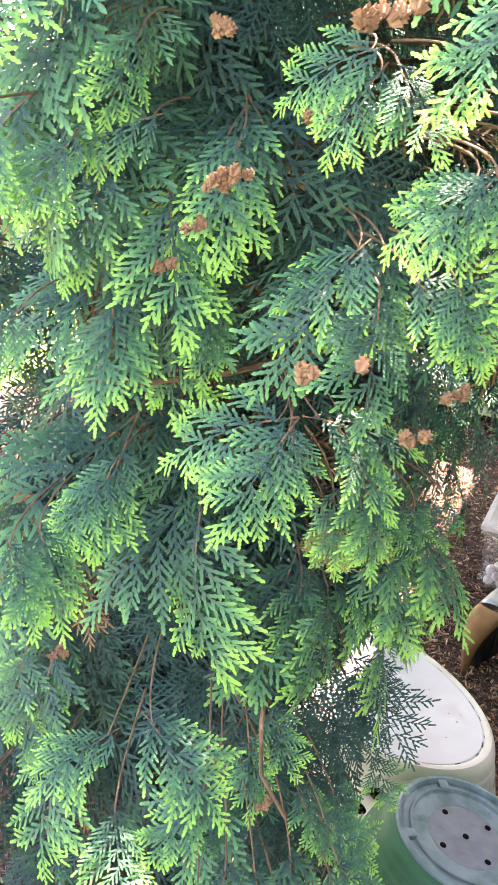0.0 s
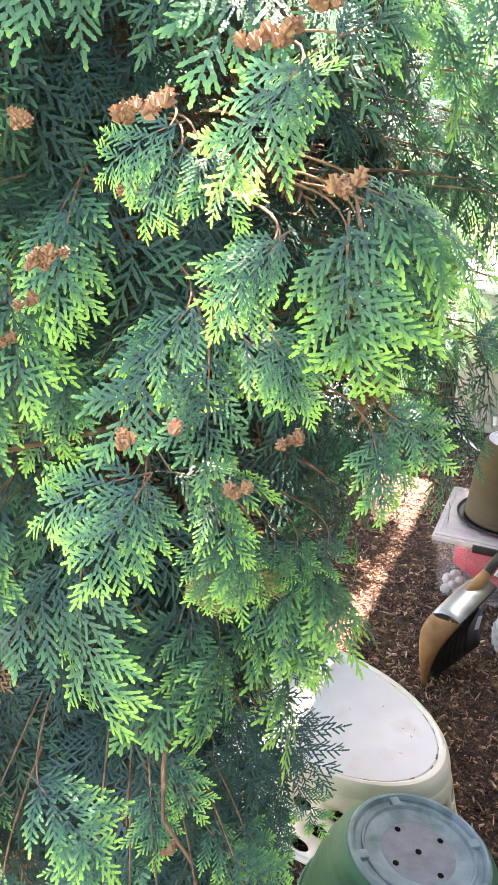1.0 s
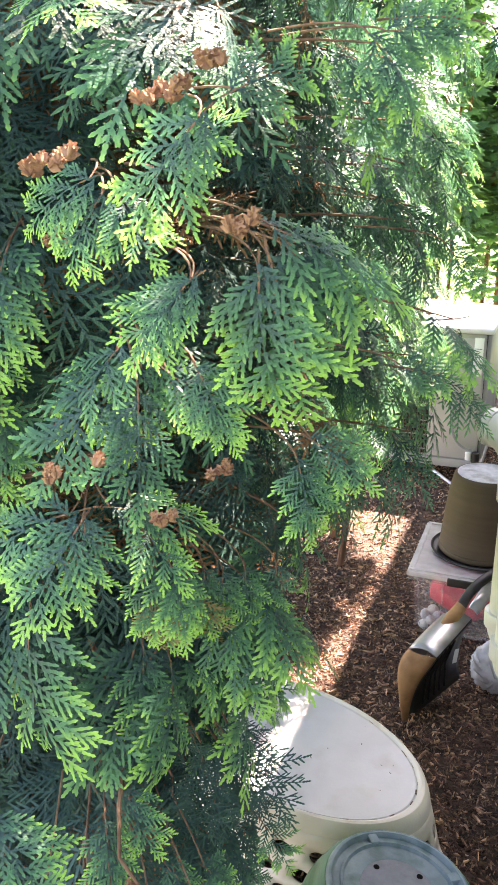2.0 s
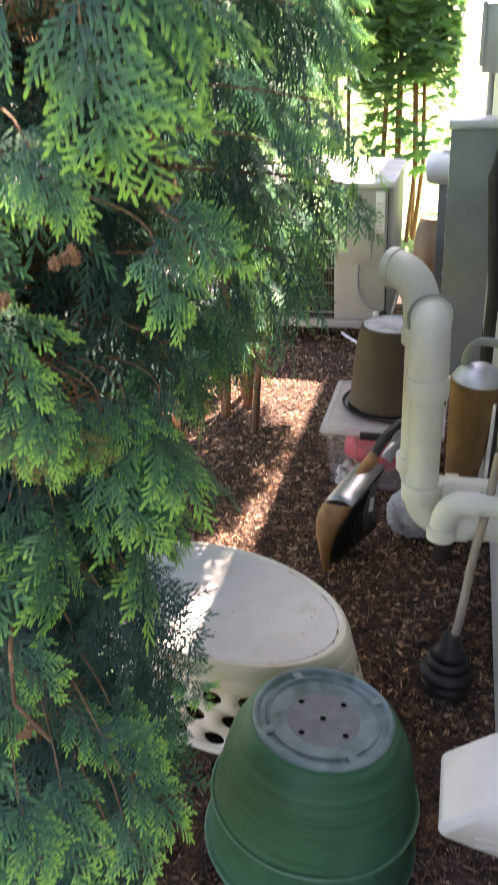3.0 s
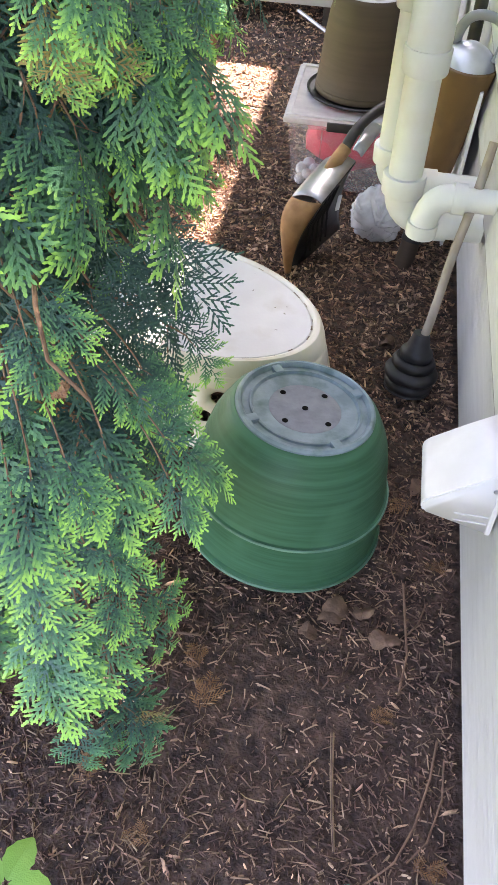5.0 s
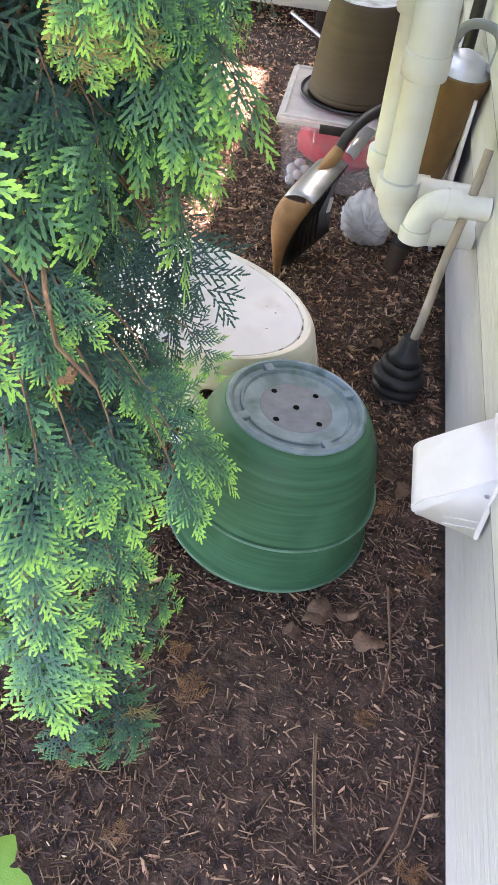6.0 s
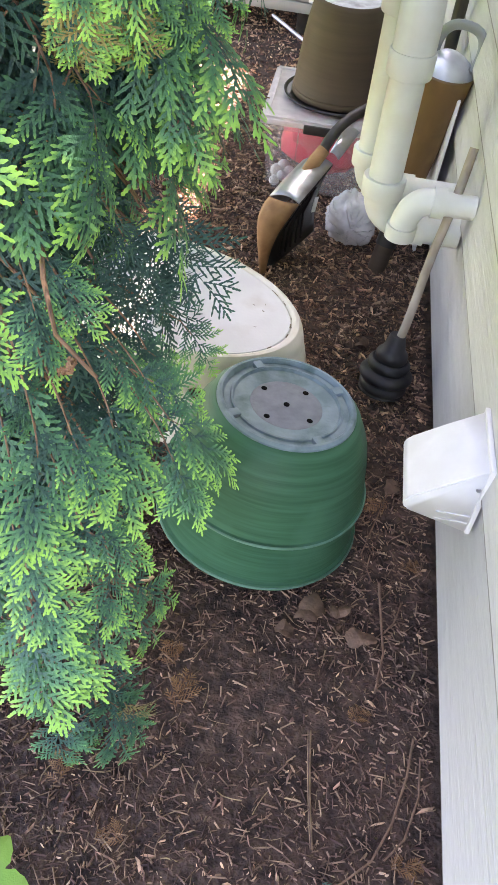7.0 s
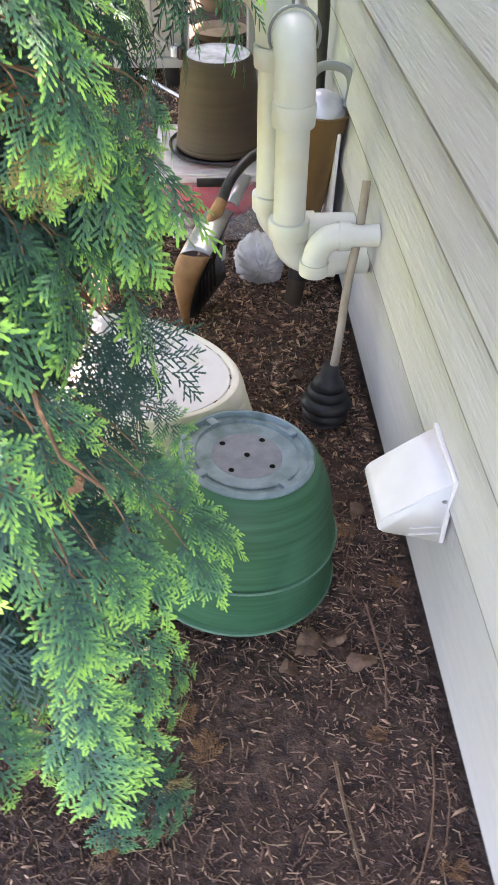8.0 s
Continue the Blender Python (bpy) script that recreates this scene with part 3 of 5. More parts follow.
# ---- storage bin, brown pot, shovel, bag, can ----
def storage_bin():
    t = thing("storage_bin", "clear plastic storage bin with white lid, red cloth inside", "storage box", pose(-0.065, 2.862, 0.004))
    W, D, H = 0.40, 0.42, 0.235
    bm = bmesh.new()
    lo = [(0.028, 0.02), (W - 0.028, 0.02), (W - 0.028, D - 0.02), (0.028, D - 0.02)]
    hi = [(0.006, 0.004), (W - 0.006, 0.004), (W - 0.006, D - 0.004), (0.006, D - 0.004)]
    a = [bm.verts.new((x, y, 0)) for x, y in lo]
    b = [bm.verts.new((x, y, H)) for x, y in hi]
    bm.faces.new(a[::-1])
    for i in range(4):
        bm.faces.new((a[i], a[(i + 1) % 4], b[(i + 1) % 4], b[i]))
    bmesh.ops.bevel(bm, geom=[e for e in bm.edges if len(e.link_faces) == 2], offset=0.02, segments=3, affect="EDGES")
    part("tub", bm, CLEAR, t, "clear plastic tub")
    part("rim", box((-0.004, -0.006, H - 0.018), (W + 0.004, 0.004, H), 0.003), CLEAR, t)
    part("lid", box((-0.008, -0.010, H - 0.004), (W + 0.008, D + 0.008, H + 0.014), 0.006), LIDCLEAR, t, "milky clear lid")
    for lo2, hi2 in (((0.0, 0.0), (W, 0.014)), ((0.0, D - 0.014), (W, D)), ((0.0, 0.014), (0.014, D - 0.014)), ((W - 0.014, 0.014), (W, D - 0.014))):
        part("lid_rib", box((lo2[0], lo2[1], H + 0.0145), (hi2[0], hi2[1], H + 0.021), 0.003), LIDCLEAR, t)
    part("latch", box((0.13, -0.016, H - 0.016), (0.27, -0.004, H + 0.012), 0.004), BLACK, t, "black latch")
    part("side_rib", box((0.115, -0.004, 0.05), (0.119, 0.010, H - 0.018), 0.001), CLEAR, t)
    cloth = bmesh.new()
    bmesh.ops.create_icosphere(cloth, subdivisions=3, radius=1)
    for v in cloth.verts:
        k = 1 + 0.18 * noise.noise(v.co * 2.2)
        v.co = Vector((0.215 + v.co.x * 0.160 * k, 0.175 + v.co.y * 0.150 * k, 0.130 + v.co.z * 0.092 * k))
    c = put("folded_cloth", cloth, RED, m=pose(-0.065, 2.862, 0.004))
    tagged(c, "crumpled red cloth inside the clear bin", "cloth")
    rnd = random.Random(4)
    for i in range(9):
        bm = bmesh.new()
        bmesh.ops.create_icosphere(bm, subdivisions=2, radius=rnd.uniform(0.016, 0.024))
        p = Vector((-0.065 + 0.055 + 0.022 * (i % 3), 2.862 + 0.046 + 0.035 * (i // 3), 0.028 + 0.020 * (i % 2)))
        b = put("ball", bm, STONE, m=Matrix.Translation(p))
        tagged(b, "small pale ball lying in the clear bin", "ball", "balls in the bin")


def brown_pot():
    t = thing("plant_pot", "brown plastic plant pot upside down on the bin lid", "plant pot", pose(0.146, 3.085, 0.259, 0.5, 0, 0) @ Matrix.Diagonal((1.10, 1.10, 0.97, 1)))
    prof = [(0.120, 0.012), (0.130, 0.010), (0.133, 0.014), (0.1335, 0.024), (0.131, 0.030), (0.1325, 0.034), (0.130, 0.040), (0.125, 0.10), (0.1185, 0.18), (0.110, 0.25), (0.101, 0.295), (0.097, 0.306), (0.093, 0.310), (0.090, 0.308)]
    part("body", lathe(prof, 60), BROWN, t)
    part("base", lathe([(0.091, 0.300), (0.0905, 0.309), (0.085, 0.311), (0.080, 0.306), (0.0, 0.305)], 48, wobble=0.01), DUSTY, t, "dusty pale base")
    part("saucer", lathe([(0.0, 0.0), (0.135, 0.0), (0.153, 0.006), (0.157, 0.014), (0.154, 0.016), (0.147, 0.009), (0.12, 0.006), (0.0, 0.006)], 60), BLACK, t, "black saucer")


def loft(a, b, n, bulge=(0, 0, 0)):
    """A sheet between two bars of equal count, bowed by the given vector in the middle."""
    bm = bmesh.new()
    a, b, k = [Vector(p) for p in a], [Vector(p) for p in b], Vector(bulge)
    rows = [[bm.verts.new(p.lerp(q, i / n) + k * (4 * (i / n) * (1 - i / n))) for i in range(n + 1)] for p, q in zip(a, b)]
    for p, q in zip(rows, rows[1:]):
        for i in range(n):
            bm.faces.new((p[i], p[i + 1], q[i + 1], q[i]))
    bmesh.ops.recalc_face_normals(bm, faces=bm.faces[:])
    return bm


def shovel():
    """A scoop standing on its worn lip, back upward, its dark hollow turned to the wall."""
    t = thing("shovel", "worn steel scoop shovel with rusty lip and black shaft", "shovel", pose(0, 0, 0))

    def sheet(name, bm, mt, label="", thick=0.004):
        ob = part(name, bm, mt, t, label)
        so = ob.modifiers.new("thick", "SOLIDIFY")
        so.thickness = thick
        return ob
    outer = arc((0.0226, 2.395, 0.0), (-0.012, 2.385, 0.15), (-0.001, 2.395, 0.190), 6)[:-1] + arc((-0.001, 2.395, 0.190), (0.004, 2.40, 0.214), (0.018, 2.418, 0.226), 4)
    inner = arc((0.030, 2.392, 0.0), (0.036, 2.382, 0.10), (0.062, 2.386, 0.158), 6)[:-1] + arc((0.062, 2.386, 0.158), (0.078, 2.388, 0.190), (0.100, 2.392, 0.232), 4)
    sheet("lip", loft(outer, inner, 6, (-0.006, -0.012, 0.004)), RUST, "rust-brown worn lip")
    left = arc((0.018, 2.418, 0.226), (0.050, 2.50, 0.248), (0.089, 2.600, 0.256), 8)
    right = arc((0.100, 2.392, 0.232), (0.136, 2.49, 0.246), (0.171, 2.600, 0.258), 8)
    sheet("blade", loft(left, right, 6, (0, 0, 0.014)), STEEL, "silver worn steel blade")
    sheet("blade_side", loft(left, [p + Vector((-0.004, 0.004, -0.09)) for p in left], 3, (-0.008, 0, 0)), STEEL)
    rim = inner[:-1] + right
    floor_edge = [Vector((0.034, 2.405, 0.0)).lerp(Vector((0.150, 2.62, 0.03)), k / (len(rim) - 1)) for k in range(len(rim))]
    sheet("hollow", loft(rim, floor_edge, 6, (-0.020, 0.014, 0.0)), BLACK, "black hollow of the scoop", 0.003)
    for k in range(5):
        p = right[1 + k].lerp(inner[-1], 0.1)
        foot = floor_edge[min(4 + 2 * k, len(floor_edge) - 1)]
        part("rib", tube([p + Vector((-0.004, 0.004, -0.02)), p.lerp(foot, 0.5) + Vector((-0.014, 0.010, 0)), p.lerp(foot, 0.9)], 0.0035, 6), BLACK, t)
    part("sticker", box((-0.010, -0.0015, -0.022), (0.010, 0.0015, 0.022), 0.0008), PAPER, t, "small worn paper sticker", m=pose(0.142, 2.520, 0.170, 0, 12, 62))
    part("socket", tube([(0.096, 2.53, 0.258), (0.120, 2.565, 0.275), (0.142, 2.588, 0.304)], [0.010, 0.020, 0.0185], 16), RUST, t, "rusty steel socket")
    part("shaft", tube(arc((0.138, 2.584, 0.296), (0.158, 2.62, 0.362), (0.229, 2.72, 0.372), 9) + [Vector((0.33, 2.84, 0.385))], 0.0150, 16), RUBBER, t, "black rubber-sleeved shaft")
    sheet("brace", loft([(0.160, 2.612, 0.286), (0.192, 2.76, 0.302)], [(0.186, 2.612, 0.268), (0.235, 2.76, 0.292)], 4, (0, 0, 0.006)), STEEL, "bright steel brace")


def plastic_bag():
    bm = bmesh.new()
    bmesh.ops.create_icosphere(bm, subdivisions=5, radius=1)
    for v in bm.verts:
        a = math.atan2(v.co.z, v.co.x)
        fold = abs(noise.noise((3.2 * a, v.co.y * 1.3, 0.7))) + 0.6 * abs(noise.noise(v.co * 3.1 + Vector((4, 1, 2))))
        k = 0.93 + 0.10 * noise.noise(v.co * 1.6) + 0.20 * fold + 0.05 * abs(noise.noise(v.co * 9))
        v.co = Vector((v.co.x * 0.078 * k, v.co.y * 0.072 * k, max(v.co.z * 0.086 * k, -0.07)))
    ob = put("plastic_bag", bm, FILM, m=pose(0.262, 2.66, 0.072))
    tagged(ob, "crumpled clear plastic bag lying on the mulch", "plastic bag")
    bm = bmesh.new()
    bmesh.ops.create_icosphere(bm, subdivisions=3, radius=1)
    for v in bm.verts:
        v.co = v.co * (0.052 * (1 + 0.2 * noise.noise(v.co * 3)))
    inner = part("crumpled_film", bm, FILM, ob)


def leaning_panel():
    t = put("board", box((-0.006, -0.16, 0.0), (0.004, 0.16, 0.47), 0.003), PAINT, m=pose(0.468, 2.80, 0.0, 0, 1.5, 0))
    tagged(t, "white painted board leaning on the siding behind the can", "board")


def rusty_can():
    t = thing("watering_can", "rust-brown tapered metal can with galvanized top and grey handle", "can", pose(0.385, 2.74, 0.0, 4, 5, 0))
    part("body", lathe([(0.0, 0.004), (0.036, 0.0), (0.038, 0.01), (0.056, 0.25), (0.0815, 0.515), (0.084, 0.52), (0.084, 0.527), (0.080, 0.53)], 44), RUSTY_CAN, t, "rust-brown tapered body")
    part("top", lathe([(0.0805, 0.524), (0.070, 0.543), (0.048, 0.560), (0.025, 0.572), (0.0, 0.574)], 40), ZINC, t, "blue-grey galvanized top")
    part("handle", tube(arc((-0.045, 0.02, 0.560), (-0.05, 0.0, 0.655), (0.02, -0.01, 0.650), 8)[:-1] + arc((0.02, -0.01, 0.650), (0.088, -0.02, 0.648), (0.066, -0.03, 0.548), 8), 0.0095, 12, flat=1.5), BOXGREY, t, "grey bent handle")


storage_bin()
brown_pot()
shovel()
plastic_bag()
leaning_panel()
rusty_can()


# ---- air conditioner and what stands behind ----
def air_conditioner():
    t = thing("air_conditioner", "grey outdoor air conditioning unit with pale top and wire grille", "air conditioner", pose(0, 4.38, 0))
    L, R, D, z0, z1 = -0.93, 0.022, 0.72, 0.12, 0.80
    part("cabinet", box((L, 0.03, z0 + 0.02), (R, D, z1), 0.03), DARK, t, "dark coil behind the grille")
    part("base_pan", box((L - 0.01, -0.008, z0 - 0.02), (R + 0.01, D + 0.01, z0 + 0.025), 0.008), ACGREY, t)
    part("front_panel", box((-0.254, 0.0, z0 + 0.028), (0.002, 0.05, z1 - 0.001), 0.008), ACGREY, t)
    part("access_cover", box((-0.250, -0.008, 0.44), (-0.004, 0.002, z1 - 0.02), 0.004), ACGREY, t)
    part("side_panel", box((0.003, 0.03, z0 + 0.028), (R + 0.004, D, z1 - 0.001), 0.01), ACGREY, t)
    part("corner_post", box((L - 0.004, 0.0, z0 + 0.028), (L + 0.05, 0.05, z1 - 0.001), 0.008), ACGREY, t)
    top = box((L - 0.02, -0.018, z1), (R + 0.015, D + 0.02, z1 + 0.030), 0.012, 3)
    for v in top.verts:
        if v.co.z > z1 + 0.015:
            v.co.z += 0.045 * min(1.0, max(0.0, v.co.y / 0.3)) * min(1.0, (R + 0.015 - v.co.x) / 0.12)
    part("lid", top, ACTOP, t, "metal top with sunlight in its pale colour")
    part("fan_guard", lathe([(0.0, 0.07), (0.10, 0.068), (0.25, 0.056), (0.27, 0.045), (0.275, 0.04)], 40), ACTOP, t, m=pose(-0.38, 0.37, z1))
    for k in range(7):
        part("guard_ring", lathe([(0.05 + 0.034 * k, 0.074 - 0.001 * k * k), (0.055 + 0.034 * k, 0.078 - 0.001 * k * k), (0.060 + 0.034 * k, 0.073 - 0.001 * k * k)], 40), ACGREY, t, m=pose(-0.38, 0.37, z1))
    bar = None
    for i in range(44):
        x = L + 0.06 + i * 0.0140
        if x > -0.262:
            break
        if bar is None:
            bar = part("grille_bar", box((-0.002, 0.004, z0 + 0.03), (0.002, 0.010, z1 - 0.005)), DARKWIRE, t, "thin brown grille wire", False, m=pose(x, 0, 0))
        else:
            b = new("grille_bar", bar.data)
            b.parent, b.matrix_basis = t, pose(x, 0, 0)
    for i in range(9):
        part("grille_rail", box((L + 0.05, 0.002, z0 + 0.06 + i * 0.076), (-0.256, 0.008, z0 + 0.064 + i * 0.076)), ACGREY, t, smooth=False)
    lab = part("label", box((-0.052, -0.0115, 0.59), (-0.008, -0.0085, 0.782), 0.001), PAPER, t, "white paper sticker")
    for i in range(7):
        part("print_line", box((-0.047, -0.0135, 0.60 + i * 0.021), (-0.014 - 0.006 * (i % 3), -0.0118, 0.603 + i * 0.021)), INK, lab, smooth=False)
    part("badge", box((-0.145, -0.012, 0.675), (-0.085, -0.0085, 0.700), 0.003), PAPER, t, "small pale badge")
    part("conduit", tube(arc((-0.13, -0.012, 0.43), (-0.15, -0.03, 0.22), (-0.02, -0.03, 0.21), 10), 0.006, 8), BOXGREY, t, "thin grey cable")
    part("cable_fitting", box((0.000, -0.022, 0.37), (0.022, 0.0, 0.438), 0.004), BOXGREY, t)
    part("valve", lathe([(0.0, 0.0), (0.02, 0.0), (0.02, 0.05), (0.012, 0.055), (0.0, 0.056)], 16), BLACK, t, m=pose(0.0, -0.03, 0.15))
    part("valve", lathe([(0.0, 0.0), (0.016, 0.0), (0.016, 0.04), (0.0, 0.045)], 16), PAINT, t, m=pose(-0.035, -0.03, 0.16))
    for x in (L + 0.08, R - 0.08):
        for y in (0.08, D - 0.08):
            part("foot", box((x - 0.04, y - 0.04, -0.01), (x + 0.04, y + 0.04, z0 - 0.018), 0.006), BLACK, t, "black riser foot")
    p = thing("metal_strut", "thin grey metal strut lying against the unit", "strut", pose(0, 0, 0))
    part("bar", tube([(-0.20, 4.30, 0.10), (0.10, 4.05, 0.02)], 0.008, 8), STEEL, p)


def wall_boxes():
    t = thing("line_cover", "grey metal line cover box standing against the wall", "cover box", pose(0.38, 3.95, 0.0))
    part("case", box((-0.095, -0.06, 0.03), (0.090, 0.10, 1.10), 0.006), BOXGREY, t)
    part("cap", box((-0.105, -0.072, 1.10), (0.10, 0.11, 1.135), 0.006), ZINC, t, "pale metal cap")
    part("plinth", box((-0.10, -0.065, -0.01), (0.095, 0.105, 0.03), 0.006), BOXGREY, t)
    for k in range(6):
        part("screw", lathe([(0.0, 0.004), (0.006, 0.002), (0.007, 0.0)], 10), STEEL, t, m=pose(-0.096, -0.03, 0.2 + 0.16 * k, 0, -90, 0))
    t = thing("disconnect_box", "small grey electrical disconnect box on the siding", "electrical box", pose(WALL_X, 4.9, 1.42))
    part("case", box((-0.11, -0.09, -0.16), (-0.006, 0.09, 0.14), 0.006), BOXGREY, t)
    part("cover", box((-0.125, -0.098, -0.13), (-0.108, 0.098, 0.15), 0.004), BOXGREY, t)
    part("conduit", tube([(-0.06, 0, -0.16), (-0.06, 0, -0.8)], 0.016, 12), BOXGREY, t)
    t = thing("white_tank", "white metal cylinder lying behind the cover box", "tank", pose(0.245, 5.2, 0.775, 0, 90, 0))
    part("drum", lathe([(0.0, -0.11), (0.07, -0.10), (0.088, -0.08), (0.092, -0.05), (0.092, 0.13), (0.08, 0.16), (0.0, 0.17)], 32), PAINT, t)
    part("bracket", box((0.085, -0.03, -0.03), (0.70, 0.03, 0.03), 0.006), BOXGREY, t)
    part("tag", box((-0.097, -0.05, -0.02), (-0.090, 0.03, 0.06), 0.001), PAPER, t)
    t = thing("garden_jar", "tall mossy brown ceramic garden jar behind the unit", "jar", pose(0.20, 5.75, 0))
    part("body", lathe([(0.0, 0.0), (0.09, 0.0), (0.105, 0.02), (0.135, 0.12), (0.140, 0.22), (0.125, 0.33), (0.105, 0.385), (0.108, 0.40), (0.10, 0.405), (0.092, 0.39), (0.0, 0.38)], 36), CLAY, t)
    t = thing("saucer", "round brown terracotta saucer on the ground", "saucer", pose(0.20, 5.2, 0.002))
    part("dish", lathe([(0.0, 0.01), (0.12, 0.01), (0.15, 0.04), (0.155, 0.042), (0.13, 0.0), (0.0, 0.0)], 36), CLAY, t)


air_conditioner()
wall_boxes()


# ---- arborvitae foliage ----
def spray_mesh(seed, detail, length=0.13, slim=1.0):
    """A flat fan of scale leaves along +x, its face to +z: axis, side fronds, and leaf-covered branchlets with scalloped edges.
    Returns vertices, faces, age (0 old wood to 1 young tip) and material indices as lists."""
    r = random.Random(seed)
    V, F, T, M = [], [], [], []

    def strip(p, d, n, w, tip0, tip1, mat=0, bumps=3, lift=0.0):
        # p, d: plane point and unit direction; a ribbon of overlapping scales, n long, w wide
        sx, sy = -d[1], d[0]
        w *= slim
        secs = []
        steps = bumps * 2 if detail else 2 if detail is False else 1
        for i in range(steps + 1):
            f = i / steps
            if detail:
                ww = w * ((0.72 if i % 2 == 0 else 1.12) * (1 - 0.25 * f))
                if i == steps:
                    ww = w * 0.22
            else:
                ww = w * ((0.8, 1.15, 0.35)[i] if steps == 2 else (1.0, 0.5)[i])
            x, y = p[0] + d[0] * n * f, p[1] + d[1] * n * f
            zz = lift * f
            b = len(V)
            V.append((x + sx * ww / 2, y + sy * ww / 2, zz))
            V.append((x - sx * ww / 2, y - sy * ww / 2, zz))
            tt = tip0 + (tip1 - tip0) * f
            T.extend((tt, tt))
            secs.append(b)
        for a, b in zip(secs, secs[1:]):
            F.append((a, a + 1, b + 1, b))
            M.append(mat)

    def turn(d, a):
        c, s = math.cos(a), math.sin(a)
        return (d[0] * c - d[1] * s, d[0] * s + d[1] * c)

    def frond(p, d, n, t0, t1, lift):
        step = 0.0050 if detail else 0.0060
        cnt = max(3, int(n / step))
        first = len(V)
        d0, q = d, p
        bend = r.uniform(-0.35, 0.35) / cnt
        for i in range(cnt):
            f = i / cnt
            nq = (q[0] + d[0] * n / cnt, q[1] + d[1] * n / cnt)
            tt = t0 + (t1 - t0) * f
            strip(q, d, n / cnt * 1.08, 0.0034 * (1 - 0.25 * f), tt, tt, 0, 1)
            ln = 0.0185 * (0.45 + 0.75 * math.sin(math.pi * min(1, 0.18 + 0.85 * f))) * r.uniform(0.75, 1.15) * (1 if n > 0.03 else 0.75)
            side = 1 if i % 2 else -1
            strip(q, turn(d, side * r.uniform(0.55, 0.78)), ln, 0.0043, tt, min(1, tt + 0.34), 0, 3, r.uniform(-0.002, 0.003))
            if detail and ln > 0.0150 and r.random() < 0.5:
                e = turn(d, side * 0.66)
                m = (q[0] + e[0] * ln * 0.45, q[1] + e[1] * ln * 0.45)
                strip(m, turn(e, -side * 0.6), ln * 0.5, 0.0042, tt + 0.1, min(1, tt + 0.35), 0, 2)
            q, d = nq, turn(d, bend)
        strip(q, d, 0.013, 0.0048, t1, 1.0, 0, 3)
        for k in range(first, len(V)):
            x, y, z = V[k]
            dist = (x - p[0]) * d0[0] + (y - p[1]) * d0[1]
            V[k] = (x, y, z + lift * dist)

    n = 10
    d, q = (1.0, 0.0), (0.0, 0.0)
    for i in range(n):
        f = i / n
        nq = (q[0] + d[0] * length / n, q[1] + d[1] * length / n)
        strip(q, d, length / n * 1.1, 0.0028 * (1 - 0.3 * f), f * 0.5, f * 0.6, 1 if f < 0.30 else 0, 1)
        if i > 0:
            side = 1 if i % 2 else -1
            fl = length * (0.50 * math.sin(math.pi * min(1.0, 0.22 + 0.72 * f)) + 0.05) * r.uniform(0.8, 1.15)
            frond(q, turn(d, side * r.uniform(0.6, 0.95)), fl, f * 0.35 + 0.05, 0.55 + 0.3 * f, r.uniform(-0.25, 0.2))
        q, d = nq, turn(d, r.uniform(-0.07, 0.07))
    frond(q, d, length * 0.28, 0.5, 0.9, 0.0)
    k = r.uniform(1.5, 5.5)
    cup = r.uniform(2.0, 5.0)
    out = []
    for x, y, z in V:
        z2 = z - cup * y * y
        out.append((math.sin(k * x) / k + z2 * math.sin(k * x), y, -(1 - math.cos(k * x)) / k + z2 * math.cos(k * x)))
    return out, F, T, M


FINE = [spray_mesh(s, True, slim=0.94) for s in range(8)]
PLAIN = [spray_mesh(100 + s, False, slim=0.78) for s in range(6)]
INNER = [spray_mesh(200 + s, None, slim=0.85) for s in range(6)]
SLIM = [spray_mesh(s, True, slim=0.62) for s in range(8)]
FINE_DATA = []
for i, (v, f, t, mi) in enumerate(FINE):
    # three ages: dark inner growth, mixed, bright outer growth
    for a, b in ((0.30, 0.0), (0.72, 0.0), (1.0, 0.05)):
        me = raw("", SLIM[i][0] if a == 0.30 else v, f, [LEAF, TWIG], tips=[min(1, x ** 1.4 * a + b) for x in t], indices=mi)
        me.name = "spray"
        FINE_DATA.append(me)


def facing(base, tip, outward, roll=0.0):
    """The pose of a spray that grows from base towards tip with its face outward."""
    x = (tip - base).normalized()
    z = (outward - x * outward.dot(x)).normalized()
    y = z.cross(x)
    m = Matrix((x, y, z)).transposed().to_4x4()
    m.translation = base
    return m @ pose(0, 0, 0, roll, 0, 0)


class Heap:
    """Gathers many plain sprays into one mesh."""

    def __init__(self):
        self.v, self.f, self.t, self.m, self.n = [], [], [], [], 0

    def add(self, tpl, m, age, lift=0.0):
        v, f, t, mi = tpl
        a = np.array([list(r) for r in m])
        w = np.asarray(v) @ a[:3, :3].T + a[:3, 3]
        self.v.append(w)
        self.f.append(np.asarray(f) + self.n)
        self.t.append(np.clip(np.asarray(t) * age + lift, 0, 1))
        self.m.append(np.asarray(mi))
        self.n += len(v)

    def make(self, name, materials, parent):
        return raw(name, np.concatenate(self.v).tolist(), np.concatenate(self.f).tolist(), materials, parent, np.concatenate(self.t), np.concatenate(self.m))


def limb(points, r0, r1, parent, name="branch", mat=None):
    n = len(points)
    return part(name, tube(points, [r0 + (r1 - r0) * i / (n - 1) for i in range(n)], 7), mat or TWIG, parent)


